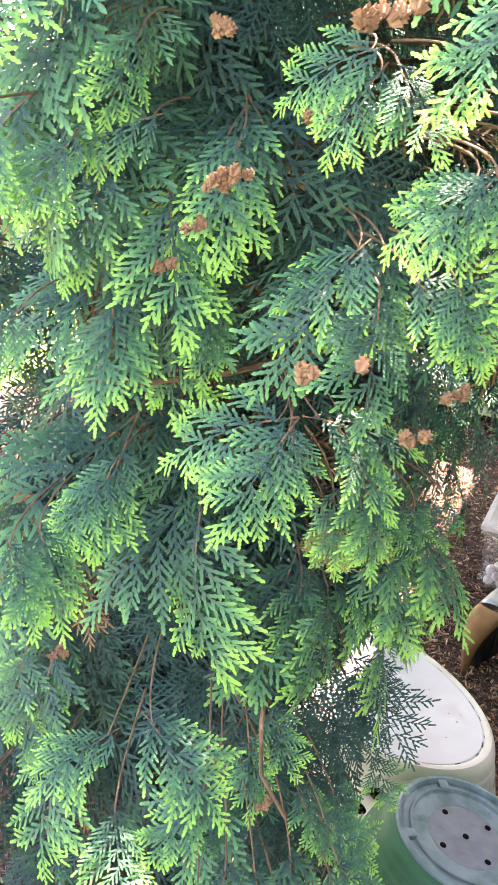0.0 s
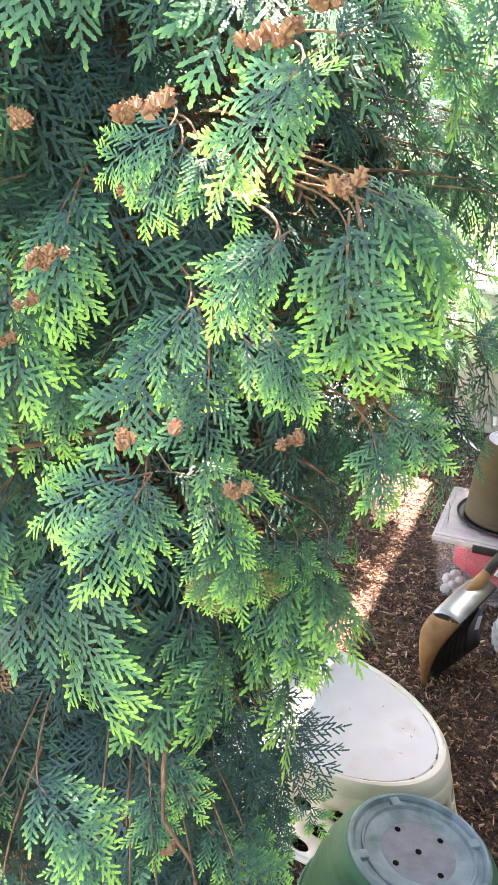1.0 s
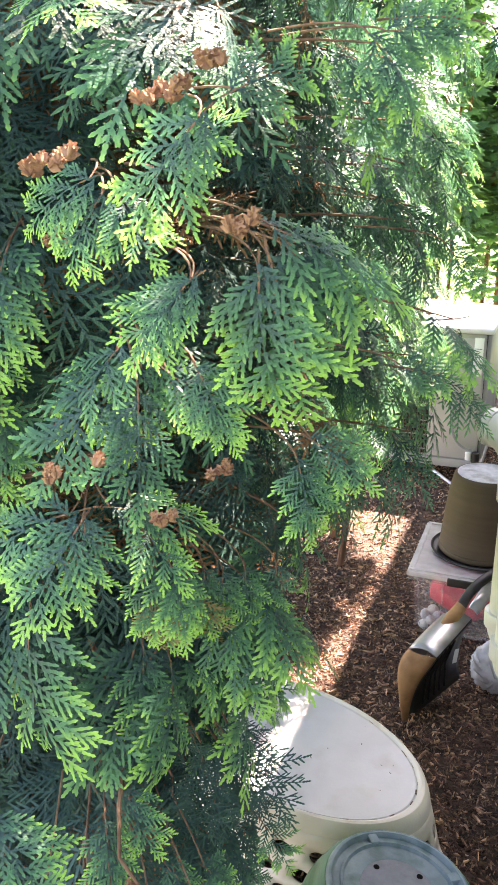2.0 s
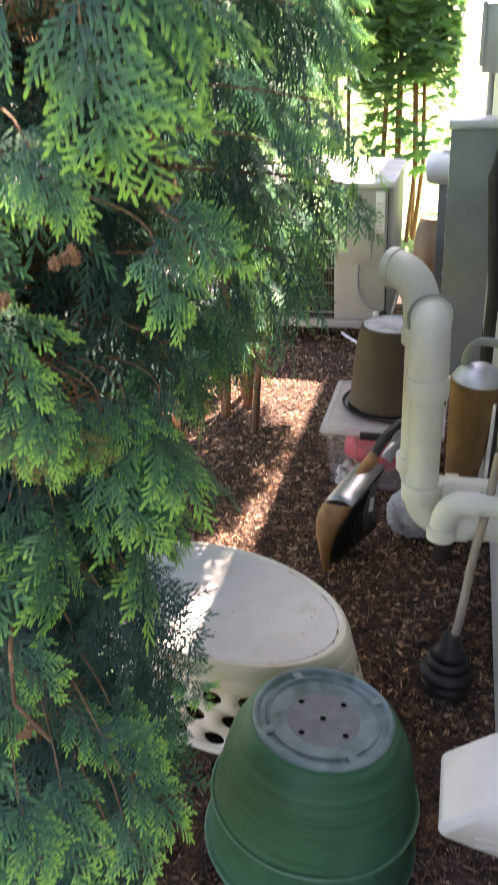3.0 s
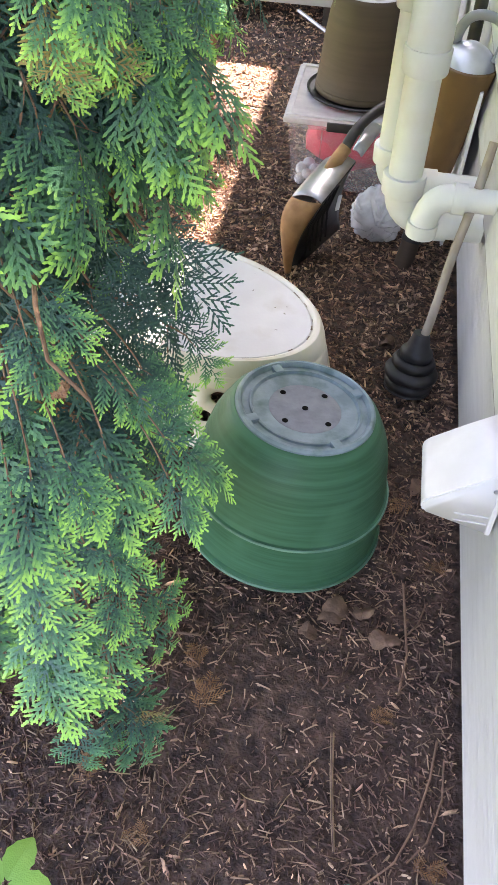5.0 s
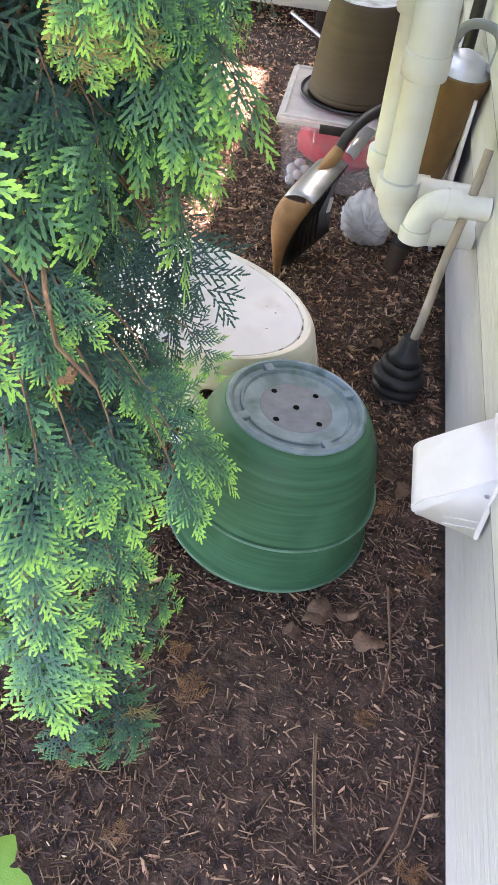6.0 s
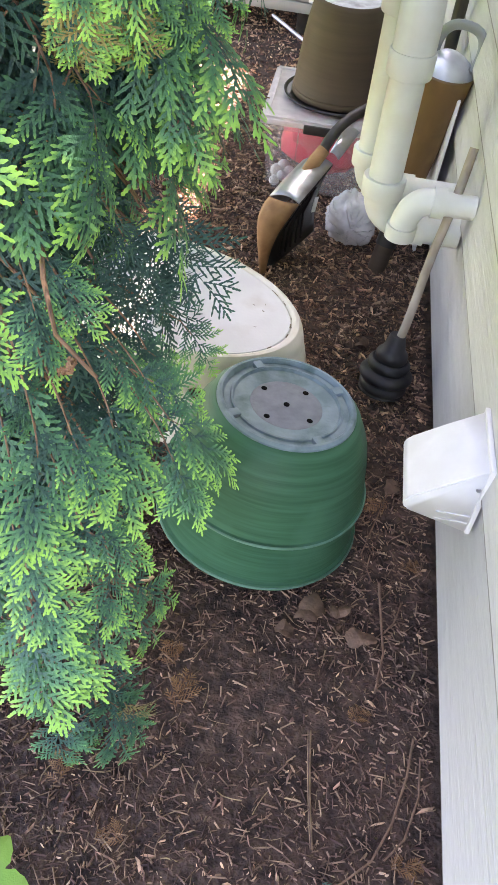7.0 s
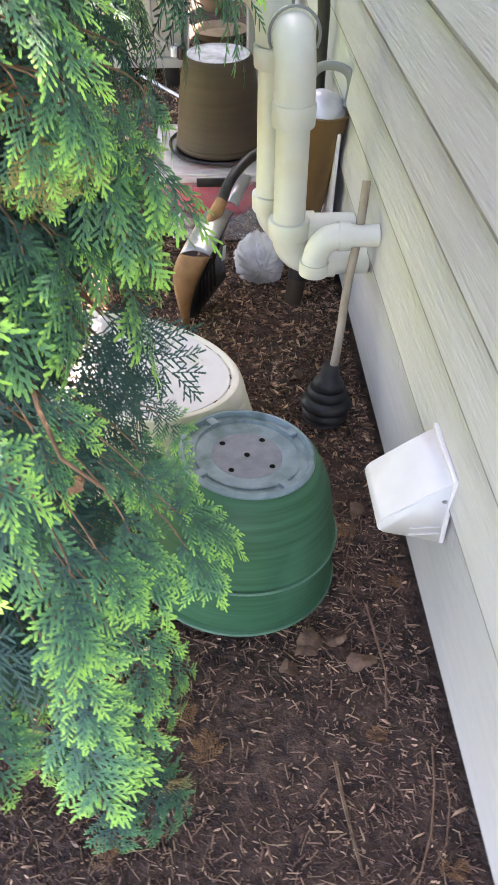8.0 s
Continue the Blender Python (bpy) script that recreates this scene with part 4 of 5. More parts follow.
def crown_radius(theta, z):
    """How far the near tree's crown reaches: full towards the open side, drawn in low down beside the basket."""
    away = (theta - math.radians(-61) + math.pi) % (2 * math.pi) - math.pi
    k = min(1, max(0, (away - math.radians(22)) / math.radians(38))) if away > 0 else 0
    low = 0.10 + 0.42 * min(1, max(0, (z - 0.62) / 0.62)) + 0.09 * min(1, max(0, (z - 1.15) / 0.20))
    full = 0.56 if z > 0.5 else 0.56 - 0.25 * (0.5 - z)
    if z > 1.9:
        full -= (z - 1.9) * 0.22
        low = min(low, full)
    return full * (1 - k) + low * k


# sprays that hang at the crown's edge: root and tip
EDGE_UPPER = [
    (-0.063, 0.933, 1.255, -0.081, 0.844, 1.190), (-0.063, 0.933, 1.255, -0.166, 0.872, 1.231), (-0.061, 0.934, 1.256, 0.030, 0.980, 1.252),
    (-0.067, 0.930, 1.252, -0.046, 0.879, 1.204), (-0.034, 0.953, 1.253, 0.029, 0.926, 1.206), (-0.015, 0.982, 1.202, 0.031, 0.945, 1.136),
    (-0.038, 0.978, 1.185, -0.018, 0.946, 1.138), (-0.037, 0.973, 1.407, -0.085, 0.900, 1.349), (0.054, 0.940, 1.473, -0.024, 0.917, 1.426),
    (-0.024, 0.977, 1.405, -0.017, 0.935, 1.311), (-0.001, 0.959, 1.389, 0.070, 0.943, 1.344), (0.036, 0.948, 1.397, 0.083, 0.923, 1.343),
    (-0.043, 0.957, 1.546, -0.121, 0.927, 1.517), (-0.038, 0.959, 1.539, 0.003, 0.930, 1.496), (-0.042, 0.958, 1.535, -0.064, 0.930, 1.491)]
EDGE_LEFT = [
    (-0.212, 0.942, 1.424, -0.159, 0.882, 1.335), (-0.211, 0.924, 1.481, -0.245, 0.875, 1.462), (-0.245, 0.898, 1.439, -0.251, 0.850, 1.352),
    (-0.258, 0.878, 1.463, -0.269, 0.824, 1.415), (-0.225, 0.914, 1.548, -0.219, 0.870, 1.483), (-0.162, 0.970, 1.429, -0.164, 0.935, 1.366),
    (-0.178, 0.966, 1.334, -0.153, 0.933, 1.268), (-0.255, 0.814, 1.335, -0.253, 0.756, 1.325), (-0.244, 0.807, 1.149, -0.174, 0.768, 1.108),
    (-0.246, 0.774, 1.148, -0.185, 0.736, 1.117), (-0.127, 0.811, 0.992, -0.028, 0.778, 0.975), (-0.138, 0.792, 0.982, -0.166, 0.724, 0.971),
    (-0.116, 0.756, 0.941, -0.070, 0.702, 0.935), (-0.057, 0.818, 0.938, -0.066, 0.767, 0.927), (-0.213, 0.877, 1.175, -0.221, 0.831, 1.157),
    (0.005, 0.950, 1.542, 0.040, 0.935, 1.573)]
# sprays on the side towards the wall
EDGE_SIDE = [
    (0.082, 0.950, 1.513, 0.205, 1.012, 1.472), (0.097, 0.956, 1.498, 0.139, 0.928, 1.362), (0.093, 0.954, 1.489, 0.110, 0.908, 1.373),
    (0.114, 0.973, 1.487, 0.173, 0.975, 1.419), (0.084, 0.903, 1.595, 0.149, 0.928, 1.624), (0.080, 0.901, 1.592, 0.024, 0.848, 1.525),
    (0.155, 1.011, 1.650, 0.188, 1.005, 1.617), (0.161, 1.035, 1.649, 0.210, 1.047, 1.651), (0.068, 0.895, 1.478, 0.044, 0.852, 1.437),
    (0.123, 0.980, 1.334, 0.184, 0.986, 1.292), (0.119, 0.974, 1.320, 0.149, 0.939, 1.261), (0.162, 1.171, 1.355, 0.227, 1.182, 1.343),
    (0.224, 1.230, 1.682, 0.268, 1.243, 1.630), (0.178, 1.335, 1.472, 0.219, 1.338, 1.432)]
# sprays over the pot and the soil
EDGE_LOWER = [
    (0.042, 0.922, 0.794, 0.131, 0.915, 0.771), (0.014, 0.942, 0.825, 0.095, 0.939, 0.781), (0.003, 0.889, 0.836, 0.064, 0.809, 0.787),
    (-0.015, 0.846, 0.834, 0.021, 0.811, 0.817), (-0.037, 0.833, 0.849, 0.002, 0.746, 0.793), (0.055, 0.899, 0.783, 0.097, 0.858, 0.751),
    (0.001, 0.891, 0.612, 0.022, 0.826, 0.591), (-0.010, 0.931, 0.495, 0.083, 0.955, 0.453), (-0.014, 0.928, 0.446, 0.077, 0.939, 0.362),
    (-0.042, 0.876, 0.544, -0.023, 0.760, 0.515), (-0.069, 0.844, 0.584, -0.035, 0.727, 0.539), (-0.023, 0.910, 0.510, 0.004, 0.812, 0.473),
    (-0.056, 0.820, 0.779, -0.015, 0.739, 0.735), (-0.019, 0.854, 0.695, 0.038, 0.836, 0.689), (-0.074, 0.835, 0.668, -0.015, 0.757, 0.637)]
# the lowest sprays, close to the soil
EDGE_LOW = [(-0.040, 0.875, 0.330, 0.062, 0.822, 0.220), (-0.005, 0.862, 0.335, 0.070, 0.845, 0.290), (-0.055, 0.820, 0.370, -0.028, 0.765, 0.290), (-0.020, 0.880, 0.400, 0.030, 0.830, 0.300), (-0.07, 0.86, 0.42, -0.05, 0.80, 0.33)]
# sprays above the basket
EDGE_HIGH = [
    (-0.051, 1.081, 1.118, -0.038, 1.059, 1.074), (-0.026, 1.095, 1.129, -0.011, 1.079, 1.070), (-0.008, 1.110, 1.122, 0.001, 1.081, 1.064),
    (0.011, 1.127, 1.123, 0.028, 1.108, 1.054), (0.042, 1.156, 1.117, 0.040, 1.137, 1.061), (-0.067, 1.052, 1.121, -0.057, 1.037, 1.098),
    (-0.058, 1.080, 1.009, 0.015, 1.097, 0.989), (-0.028, 1.150, 0.937, 0.067, 1.194, 0.926), (-0.010, 1.147, 0.921, 0.037, 1.174, 0.903),
    (-0.068, 0.967, 0.916, -0.035, 0.939, 0.893), (-0.071, 0.930, 0.906, -0.035, 0.885, 0.867), (-0.022, 0.956, 0.842, 0.031, 0.936, 0.812),
    (0.013, 0.981, 0.821, 0.053, 0.993, 0.788)]
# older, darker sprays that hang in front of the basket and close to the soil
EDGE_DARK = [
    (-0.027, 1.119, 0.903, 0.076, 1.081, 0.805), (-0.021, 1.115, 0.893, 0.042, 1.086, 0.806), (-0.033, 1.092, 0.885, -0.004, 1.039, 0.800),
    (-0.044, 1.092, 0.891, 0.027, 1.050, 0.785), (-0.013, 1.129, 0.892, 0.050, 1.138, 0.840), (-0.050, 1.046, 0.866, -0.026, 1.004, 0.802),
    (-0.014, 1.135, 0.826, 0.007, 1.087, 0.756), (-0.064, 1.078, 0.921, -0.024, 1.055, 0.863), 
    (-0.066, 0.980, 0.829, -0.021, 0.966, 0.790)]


def near_tree():
    rnd = random.Random(11)
    foot = Vector((-0.35, 1.36, 0.0))
    t = thing("arborvitae", "dense green arborvitae tree with drooping flat sprays and brown seed cones", "tree", pose(0, 0, 0))
    part("trunk", tube([foot + Vector((0.02 * math.sin(z * 2.3), 0.02 * math.sin(z * 1.7 + 1), z - 0.03)) for z in (0, 0.3, 0.7, 1.1, 1.5, 2.0, 2.5, 3.0)], [0.062, 0.052, 0.047, 0.042, 0.036, 0.028, 0.018, 0.006], 14), BARK, t, "reddish brown fibrous trunk")
    for dx, dy, top in ((0.10, 0.06, 1.5), (-0.05, -0.09, 1.7), (0.05, -0.12, 1.3)):
        part("stem", tube([foot + Vector((dx * (0.4 + 0.6 * z), dy * (0.4 + 0.6 * z), z - 0.03)) for z in (0, 0.3, 0.6, 0.9, top)], [0.028, 0.024, 0.020, 0.016, 0.008], 10), BARK, t)
    heap, dry, pieces = Heap(), Heap(), 0

    def spray(base, tip, out, young, fine):
        nonlocal pieces
        size = max(0.55, (tip - base).length / 0.146)
        m = facing(base, tip, out, rnd.uniform(-22, 22)) @ Matrix.Scale(size, 4)
        if fine:
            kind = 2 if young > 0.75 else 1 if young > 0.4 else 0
            ob = new("spray", FINE_DATA[3 * rnd.randrange(len(FINE)) + kind])
            ob.matrix_basis = m
            ob.parent = t
            pieces += 1
        else:
            if young < 0.15 and rnd.random() < 0.16:
                dry.add(rnd.choice(INNER), m, 0.8, 0.0)
            else:
                # sprays in this height band are darkened, the crown's shade put into their colour
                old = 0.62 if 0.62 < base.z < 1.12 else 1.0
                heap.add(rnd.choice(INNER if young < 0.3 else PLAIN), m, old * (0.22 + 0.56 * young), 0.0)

    for row in EDGE_UPPER + EDGE_LEFT + EDGE_SIDE + EDGE_LOWER + EDGE_HIGH:
        b, p = Vector(row[:3]), Vector(row[3:])
        out = (Vector((0.25, 0.38, 1.60)) - b).normalized() * 0.9 + Vector((0, 0, 0.5))
        spray(b, b + (p - b) * 1.04, out, 0.95, True)
        # its own twig back towards the stem
        limb(arc(b + (p - b) * 0.15, b + Vector((-0.008, 0.015, 0.012)), b.lerp(foot + Vector((0, 0, b.z + 0.06)), 0.20), 6), 0.0007, 0.0012, t, "twig")

    for row in EDGE_LOW:
        b, p = Vector(row[:3]), Vector(row[3:])
        spray(b, p, Vector((0.25, -0.5, 0.9)), 0.6, True)
        limb(arc(b, b + Vector((-0.03, 0.04, 0.03)), b.lerp(foot + Vector((0, 0, b.z + 0.02)), 0.7), 6), 0.0014, 0.0036, t, "branch")
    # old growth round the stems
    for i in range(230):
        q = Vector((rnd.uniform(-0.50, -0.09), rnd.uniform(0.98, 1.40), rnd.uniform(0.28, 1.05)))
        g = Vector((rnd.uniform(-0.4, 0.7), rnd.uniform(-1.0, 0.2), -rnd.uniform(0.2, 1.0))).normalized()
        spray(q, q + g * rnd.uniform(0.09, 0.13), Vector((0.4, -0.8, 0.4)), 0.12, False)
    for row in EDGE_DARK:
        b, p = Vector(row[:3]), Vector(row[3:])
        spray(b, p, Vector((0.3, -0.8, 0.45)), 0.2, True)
        limb(arc(b, b + Vector((-0.02, 0.01, 0.03)), b + Vector((-0.10, 0.06, 0.05)), 5), 0.0014, 0.0026, t, "twig")
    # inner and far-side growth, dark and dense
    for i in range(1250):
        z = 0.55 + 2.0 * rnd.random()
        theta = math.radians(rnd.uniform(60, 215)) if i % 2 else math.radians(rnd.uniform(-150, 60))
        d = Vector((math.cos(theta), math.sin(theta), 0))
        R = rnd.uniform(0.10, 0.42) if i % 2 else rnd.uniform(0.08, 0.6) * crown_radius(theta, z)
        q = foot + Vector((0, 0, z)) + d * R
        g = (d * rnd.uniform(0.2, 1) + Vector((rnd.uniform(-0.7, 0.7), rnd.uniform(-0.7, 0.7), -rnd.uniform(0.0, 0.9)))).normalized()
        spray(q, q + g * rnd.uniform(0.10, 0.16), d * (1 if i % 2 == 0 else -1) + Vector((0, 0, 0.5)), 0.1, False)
    count = 200
    for i in range(count):
        z = 0.34 + 2.3 * ((i + rnd.random()) / count) ** 0.9
        if i % 4 == 0:
            theta = rnd.uniform(-math.pi, math.pi)
        elif i % 4 == 1 and z > 1.05:
            theta = math.radians(rnd.uniform(-10, 75))
        else:
            theta = math.radians(rnd.uniform(-150, 55))
        reach = crown_radius(theta, z) * rnd.uniform(0.68, 0.99)
        d = Vector((math.cos(theta), math.sin(theta), 0))
        start = foot + Vector((0, 0, z - 0.02)) + d * 0.03
        end = foot + Vector((0, 0, z + rnd.uniform(-0.06, 0.03))) + d * reach
        mid = (start + end) / 2 + Vector((rnd.uniform(-0.04, 0.04), rnd.uniform(-0.04, 0.04), 0.05))
        pts = arc(start, mid, end, 7)
        limb(pts, 0.0042 * (0.5 + reach), 0.0010, t)
        lat = Vector((-d.y, d.x, 0))
        near = math.cos(theta - math.radians(-58)) > 0.55 and 0.3 < z < 1.85
        for k in range(8):
            f = 0.34 + 0.66 * k / 7
            q = start.lerp(mid, f * 2) if f < 0.5 else mid.lerp(end, f * 2 - 1)
            side = 1 if k % 2 else -1
            spread = rnd.uniform(0.25, 1.0) * side if k < 7 else rnd.uniform(-0.2, 0.2)
            g = (d * rnd.uniform(0.5, 1.0) + lat * spread + Vector((0, 0, -rnd.uniform(0.25, 1.1)))).normalized()
            ln = rnd.uniform(0.10, 0.17)
            if (q + g * ln - foot).xy.length > crown_radius(theta, z) + 0.05:
                ln *= 0.6
            out = d * 0.7 + Vector((0, 0, 0.75)) + lat * rnd.uniform(-0.5, 0.5)
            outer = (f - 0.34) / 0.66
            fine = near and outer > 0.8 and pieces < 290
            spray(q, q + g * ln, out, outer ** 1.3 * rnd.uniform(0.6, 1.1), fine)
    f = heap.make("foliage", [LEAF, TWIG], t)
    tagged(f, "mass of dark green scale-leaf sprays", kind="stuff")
    tagged(dry.make("dry_foliage", [LEAF_DRY, TWIG], t), "dead rust-brown sprays inside the crown", kind="stuff")
    # bare inner twigs
    for i in range(150):
        z = rnd.uniform(0.25, 1.7)
        th = rnd.uniform(-2.6, 1.0)
        d = Vector((math.cos(th), math.sin(th), 0))
        a = foot + Vector((0, 0, z)) + d * rnd.uniform(0.02, 0.15)
        if crown_radius(th, z) < 0.3:
            continue
        limb(arc(a, a + d * 0.08 + Vector((0, 0, rnd.uniform(-0.03, 0.05))), a + d * rnd.uniform(0.12, 0.24) + Vector((rnd.uniform(-0.08, 0.08), rnd.uniform(-0.08, 0.08), rnd.uniform(-0.1, 0.03))), 5), 0.0017, 0.0008, t, "twig")
    # a long pale branch that hangs through the lower crown, and one across
    limb([(-0.16, 1.06, 1.02), (-0.10, 1.02, 0.965), (-0.082, 1.0, 0.934), (-0.062, 0.945, 0.905), (-0.041, 0.907, 0.879), (-0.005, 0.90, 0.845)], 0.0034, 0.0018, t, "branch", TWIG)
    limb([(-0.33, 0.95, 1.22), (-0.24, 0.95, 1.235), (-0.17, 1.0, 1.25), (-0.12, 1.1, 1.26)], 0.0026, 0.0036, t, "branch", TWIG)
    # dry hanging sprays
    for x, y, z, dx, dz in ((-0.036, 1.080, 1.100, 0.040, -0.075), (-0.060, 1.060, 1.095, -0.006, -0.090), (-0.052, 1.075, 1.100, 0.014, -0.085), (0.02, 0.86, 0.34, 0.03, -0.07), (-0.03, 0.98, 1.15, 0.004, -0.07)):
        h = Heap()
        h.add(PLAIN[2], facing(Vector((x, y, z)), Vector((x + dx, y - 0.01, z + dz)), Vector((0.2, -1, 0.5))) @ Matrix.Scale(0.52, 4), 0.8, 0.1)
        h.make("dry_spray", [LEAF_TAN, TWIG], t)["label"] = "dried yellow-brown spray"
    return t


def seed_cones(tree):
    """Clusters of small open seed cones on the twigs."""
    rnd = random.Random(5)

    def cone_mesh(seed):
        """A small woody cone: three whorls of flared scales in one lobed shell."""
        r = random.Random(seed)
        prof = ((0.0, 0.0), (0.0024, 0.0004), (0.0034, 0.0026), (0.0050, 0.0052), (0.0036, 0.0050), (0.0030, 0.0060), (0.0043, 0.0088), (0.0030, 0.0084), (0.0020, 0.0094), (0.0030, 0.0118), (0.0016, 0.0112), (0.0, 0.0108))
        bm = lathe(prof, 20)
        for v in bm.verts:
            whorl = 0 if v.co.z < 0.0056 else 1 if v.co.z < 0.009 else 2
            lobes = 4 + whorl % 2
            k = 1 + 0.42 * math.cos(lobes * math.atan2(v.co.y, v.co.x) + whorl * 1.4 + seed) + r.uniform(-0.06, 0.06)
            v.co.x *= k
            v.co.y *= k
        return bm
    spots = [(0.0, 0.82, 1.55), (-0.13, 0.88, 1.44), (-0.16, 0.9, 1.4), (-0.19, 0.9, 1.36), (-0.02, 0.82, 1.33), (0.02, 0.82, 1.34), (-0.3, 0.86, 1.13), (-0.25, 0.85, 0.97), (-0.14, 0.88, 1.54),
             (0.06, 0.95, 1.3), (0.07, 0.84, 1.59), (0.1, 0.86, 1.61), (0.12, 0.85, 1.51), (-0.09, 0.95, 1.49), (-0.03, 0.9, 0.85), (0.05, 0.86, 1.29)]
    kinds = [cone_mesh(k) for k in range(5)]
    data = []
    for k, bm in enumerate(kinds):
        me = bpy.data.meshes.new("cone")
        bm.to_mesh(me)
        bm.free()
        me.materials.append(CONE)
        data.append(me)
    for i, s in enumerate(spots):
        big = i in (0, 1, 10)
        n = 1 if i == 5 else 9 if big else 4
        for k in range(n):
            ob = new("cone", rnd.choice(data))
            along = (k / max(1, n - 1) - 0.5) * (0.030 if big else 0.012)
            off = Vector((along, rnd.uniform(-0.006, 0.006), rnd.uniform(-0.004, 0.004) + 0.3 * along))
            ob.matrix_basis = Matrix.Translation(Vector(s) + off) @ pose(0, 0, 0, rnd.uniform(-50, 50), rnd.uniform(-40, 40), rnd.uniform(0, 360)) @ Matrix.Scale(rnd.uniform(0.75, 1.0), 4)
            ob.parent = tree
            if k == 0 and big:
                ob["label"] = "tan-brown open seed cone"


def back_tree(foot, seed, girth, low, count):
    """Another tree of the row, with bare stems below its crown."""
    rnd = random.Random(seed)
    foot = Vector(foot)
    t = thing("arborvitae", "older arborvitae with bare reddish stems below its green crown", "tree", pose(0, 0, 0))
    for k in range(6):
        a = k * 1.05
        dx, dy = 0.10 * math.cos(a), 0.12 * math.sin(a)
        part("stem", tube([foot + Vector((dx * (1 + 0.6 * z), dy * (1 + 0.6 * z), z - 0.02)) + Vector((0.02 * math.sin(4 * z + k), 0.02 * math.cos(5 * z + k), 0)) for z in (0, 0.25, 0.5, 0.8, 1.2, 1.8)], [0.022, 0.018, 0.016, 0.014, 0.011, 0.006], 9), BARK, t, "reddish brown stem" if k == 0 else "")
    part("stem", tube([foot + Vector(p) for p in ((0.20, -0.25, -0.02), (0.22, -0.23, 0.25), (0.26, -0.17, 0.45), (0.22, -0.13, 0.75))], [0.016, 0.014, 0.012, 0.008], 9), BARK, t)
    heap = Heap()
    for i in range(count):
        z = rnd.uniform(low, 2.9) if i % 2 else rnd.uniform(low, 1.8)
        th = rnd.uniform(-math.pi, math.pi) if i % 3 == 0 else math.radians(rnd.uniform(-130, 60))
        R = girth if z > low + 0.25 else girth * (0.65 + 1.4 * (z - low))
        if z > 2.0:
            R -= (z - 2.0) * 0.3
        R *= rnd.uniform(0.6, 1.0)
        d = Vector((math.cos(th), math.sin(th), 0))
        q = foot + Vector((0, 0, z)) + d * R
        g = (d * rnd.uniform(0.3, 1) + Vector((rnd.uniform(-0.5, 0.5), rnd.uniform(-0.5, 0.5), -rnd.uniform(0.1, 0.9)))).normalized()
        heap.add(rnd.choice(INNER), facing(q, q + g, d + Vector((0, 0, 0.6)), rnd.uniform(-30, 30)) @ Matrix.Scale(rnd.uniform(0.8, 1.3), 4), rnd.uniform(0.5, 1.0))
    tagged(heap.make("foliage", [LEAF, TWIG], t), "green scale-leaf foliage", kind="stuff")
    for i in range(40):
        z = rnd.uniform(0.5, 1.9)
        th = math.radians(rnd.uniform(-100, 60))
        d = Vector((math.cos(th), math.sin(th), 0))
        a = foot + Vector((0, 0, z)) + d * 0.08
        limb([a, a + d * 0.15 + Vector((0, 0, 0.05)), a + d * 0.36], 0.006, 0.002, t, "branch", BARK)
    return t


def far_hedge():
    """Evergreens at the end of the yard: stems, and a ragged mass of leaf tufts."""
    rnd = random.Random(31)
    for k, (x, y, h, r) in enumerate(((-0.75, 6.6, 3.6, 0.75), (-0.12, 6.9, 2.4, 0.42), (-1.9, 6.9, 3.6, 0.9), (-3.2, 7.0, 3.4, 0.9), (-1.3, 8.2, 3.3, 0.9), (-4.5, 7.2, 3.5, 1.0))):
        t = thing("hedge_tree", "tall green evergreen hedge tree behind the unit", "tree", pose(x, y, 0), "hedge trees")
        for j in range(7):
            a = j * 0.9
            part("stem", tube([(0.26 * r * math.cos(a) * (1 + zz * 0.35) + 0.03 * math.sin(3 * zz + j), 0.26 * r * math.sin(a) * (1 + zz * 0.35), zz - 0.02) for zz in (0, 0.6, 1.2, 2.0, h * 0.8)], [0.017, 0.015, 0.013, 0.010, 0.004], 7), BARK, t)
        V, F, T = [], [], []
        for i in range(2700):
            z = 0.55 + (h - 0.55) * rnd.random() ** 0.8
            th = rnd.uniform(-math.pi, math.pi)
            edge = r * (1 - 0.55 * max(0, (z - 1.6) / h)) * (0.75 + 0.35 * noise.noise((math.cos(th) * 2 + k, math.sin(th) * 2, z * 1.6)))
            if z < 1.25 and rnd.random() < 0.75 * min(1.0, (1.25 - z) / 0.35 + 0.3):
                continue
            R = edge * rnd.uniform(0.6, 1.08)
            c = Vector((R * math.cos(th), R * math.sin(th), z))
            d = Vector((math.cos(th), math.sin(th), -rnd.uniform(-0.3, 0.9))).normalized()
            s = d.cross(Vector((rnd.uniform(-0.4, 0.4), rnd.uniform(-0.4, 0.4), 1))).normalized()
            n = d.cross(s)
            age = rnd.uniform(0.1, 0.9)
            for leaf in range(5):
                an = (leaf - 2) * 0.5
                e = d * math.cos(an) + s * math.sin(an)
                w = (d * -math.sin(an) + s * math.cos(an)) * 0.024
                ln = rnd.uniform(0.07, 0.13)
                b = len(V)
                p0 = c + n * rnd.uniform(-0.01, 0.01)
                for v in (p0, p0 + e * ln * 0.5 + w, p0 + e * ln, p0 + e * ln * 0.5 - w):
                    V.append(tuple(v))
                T.extend((age * 0.5, age * 0.8, age, age * 0.8))
                F.append((b, b + 1, b + 2, b + 3))
        tagged(raw("crown", V, F, [LEAF_FAR], t, T), "ragged green crown", kind="stuff")


tree = near_tree()
seed_cones(tree)
back_tree((-0.62, 3.55, 0), 23, 0.50, 0.62, 1000)
# added tree behind the near one, dense to keep sun off the basket
back_tree((-0.68, 2.44, 0), 29, 0.57, 0.66, 1800)
far_hedge()


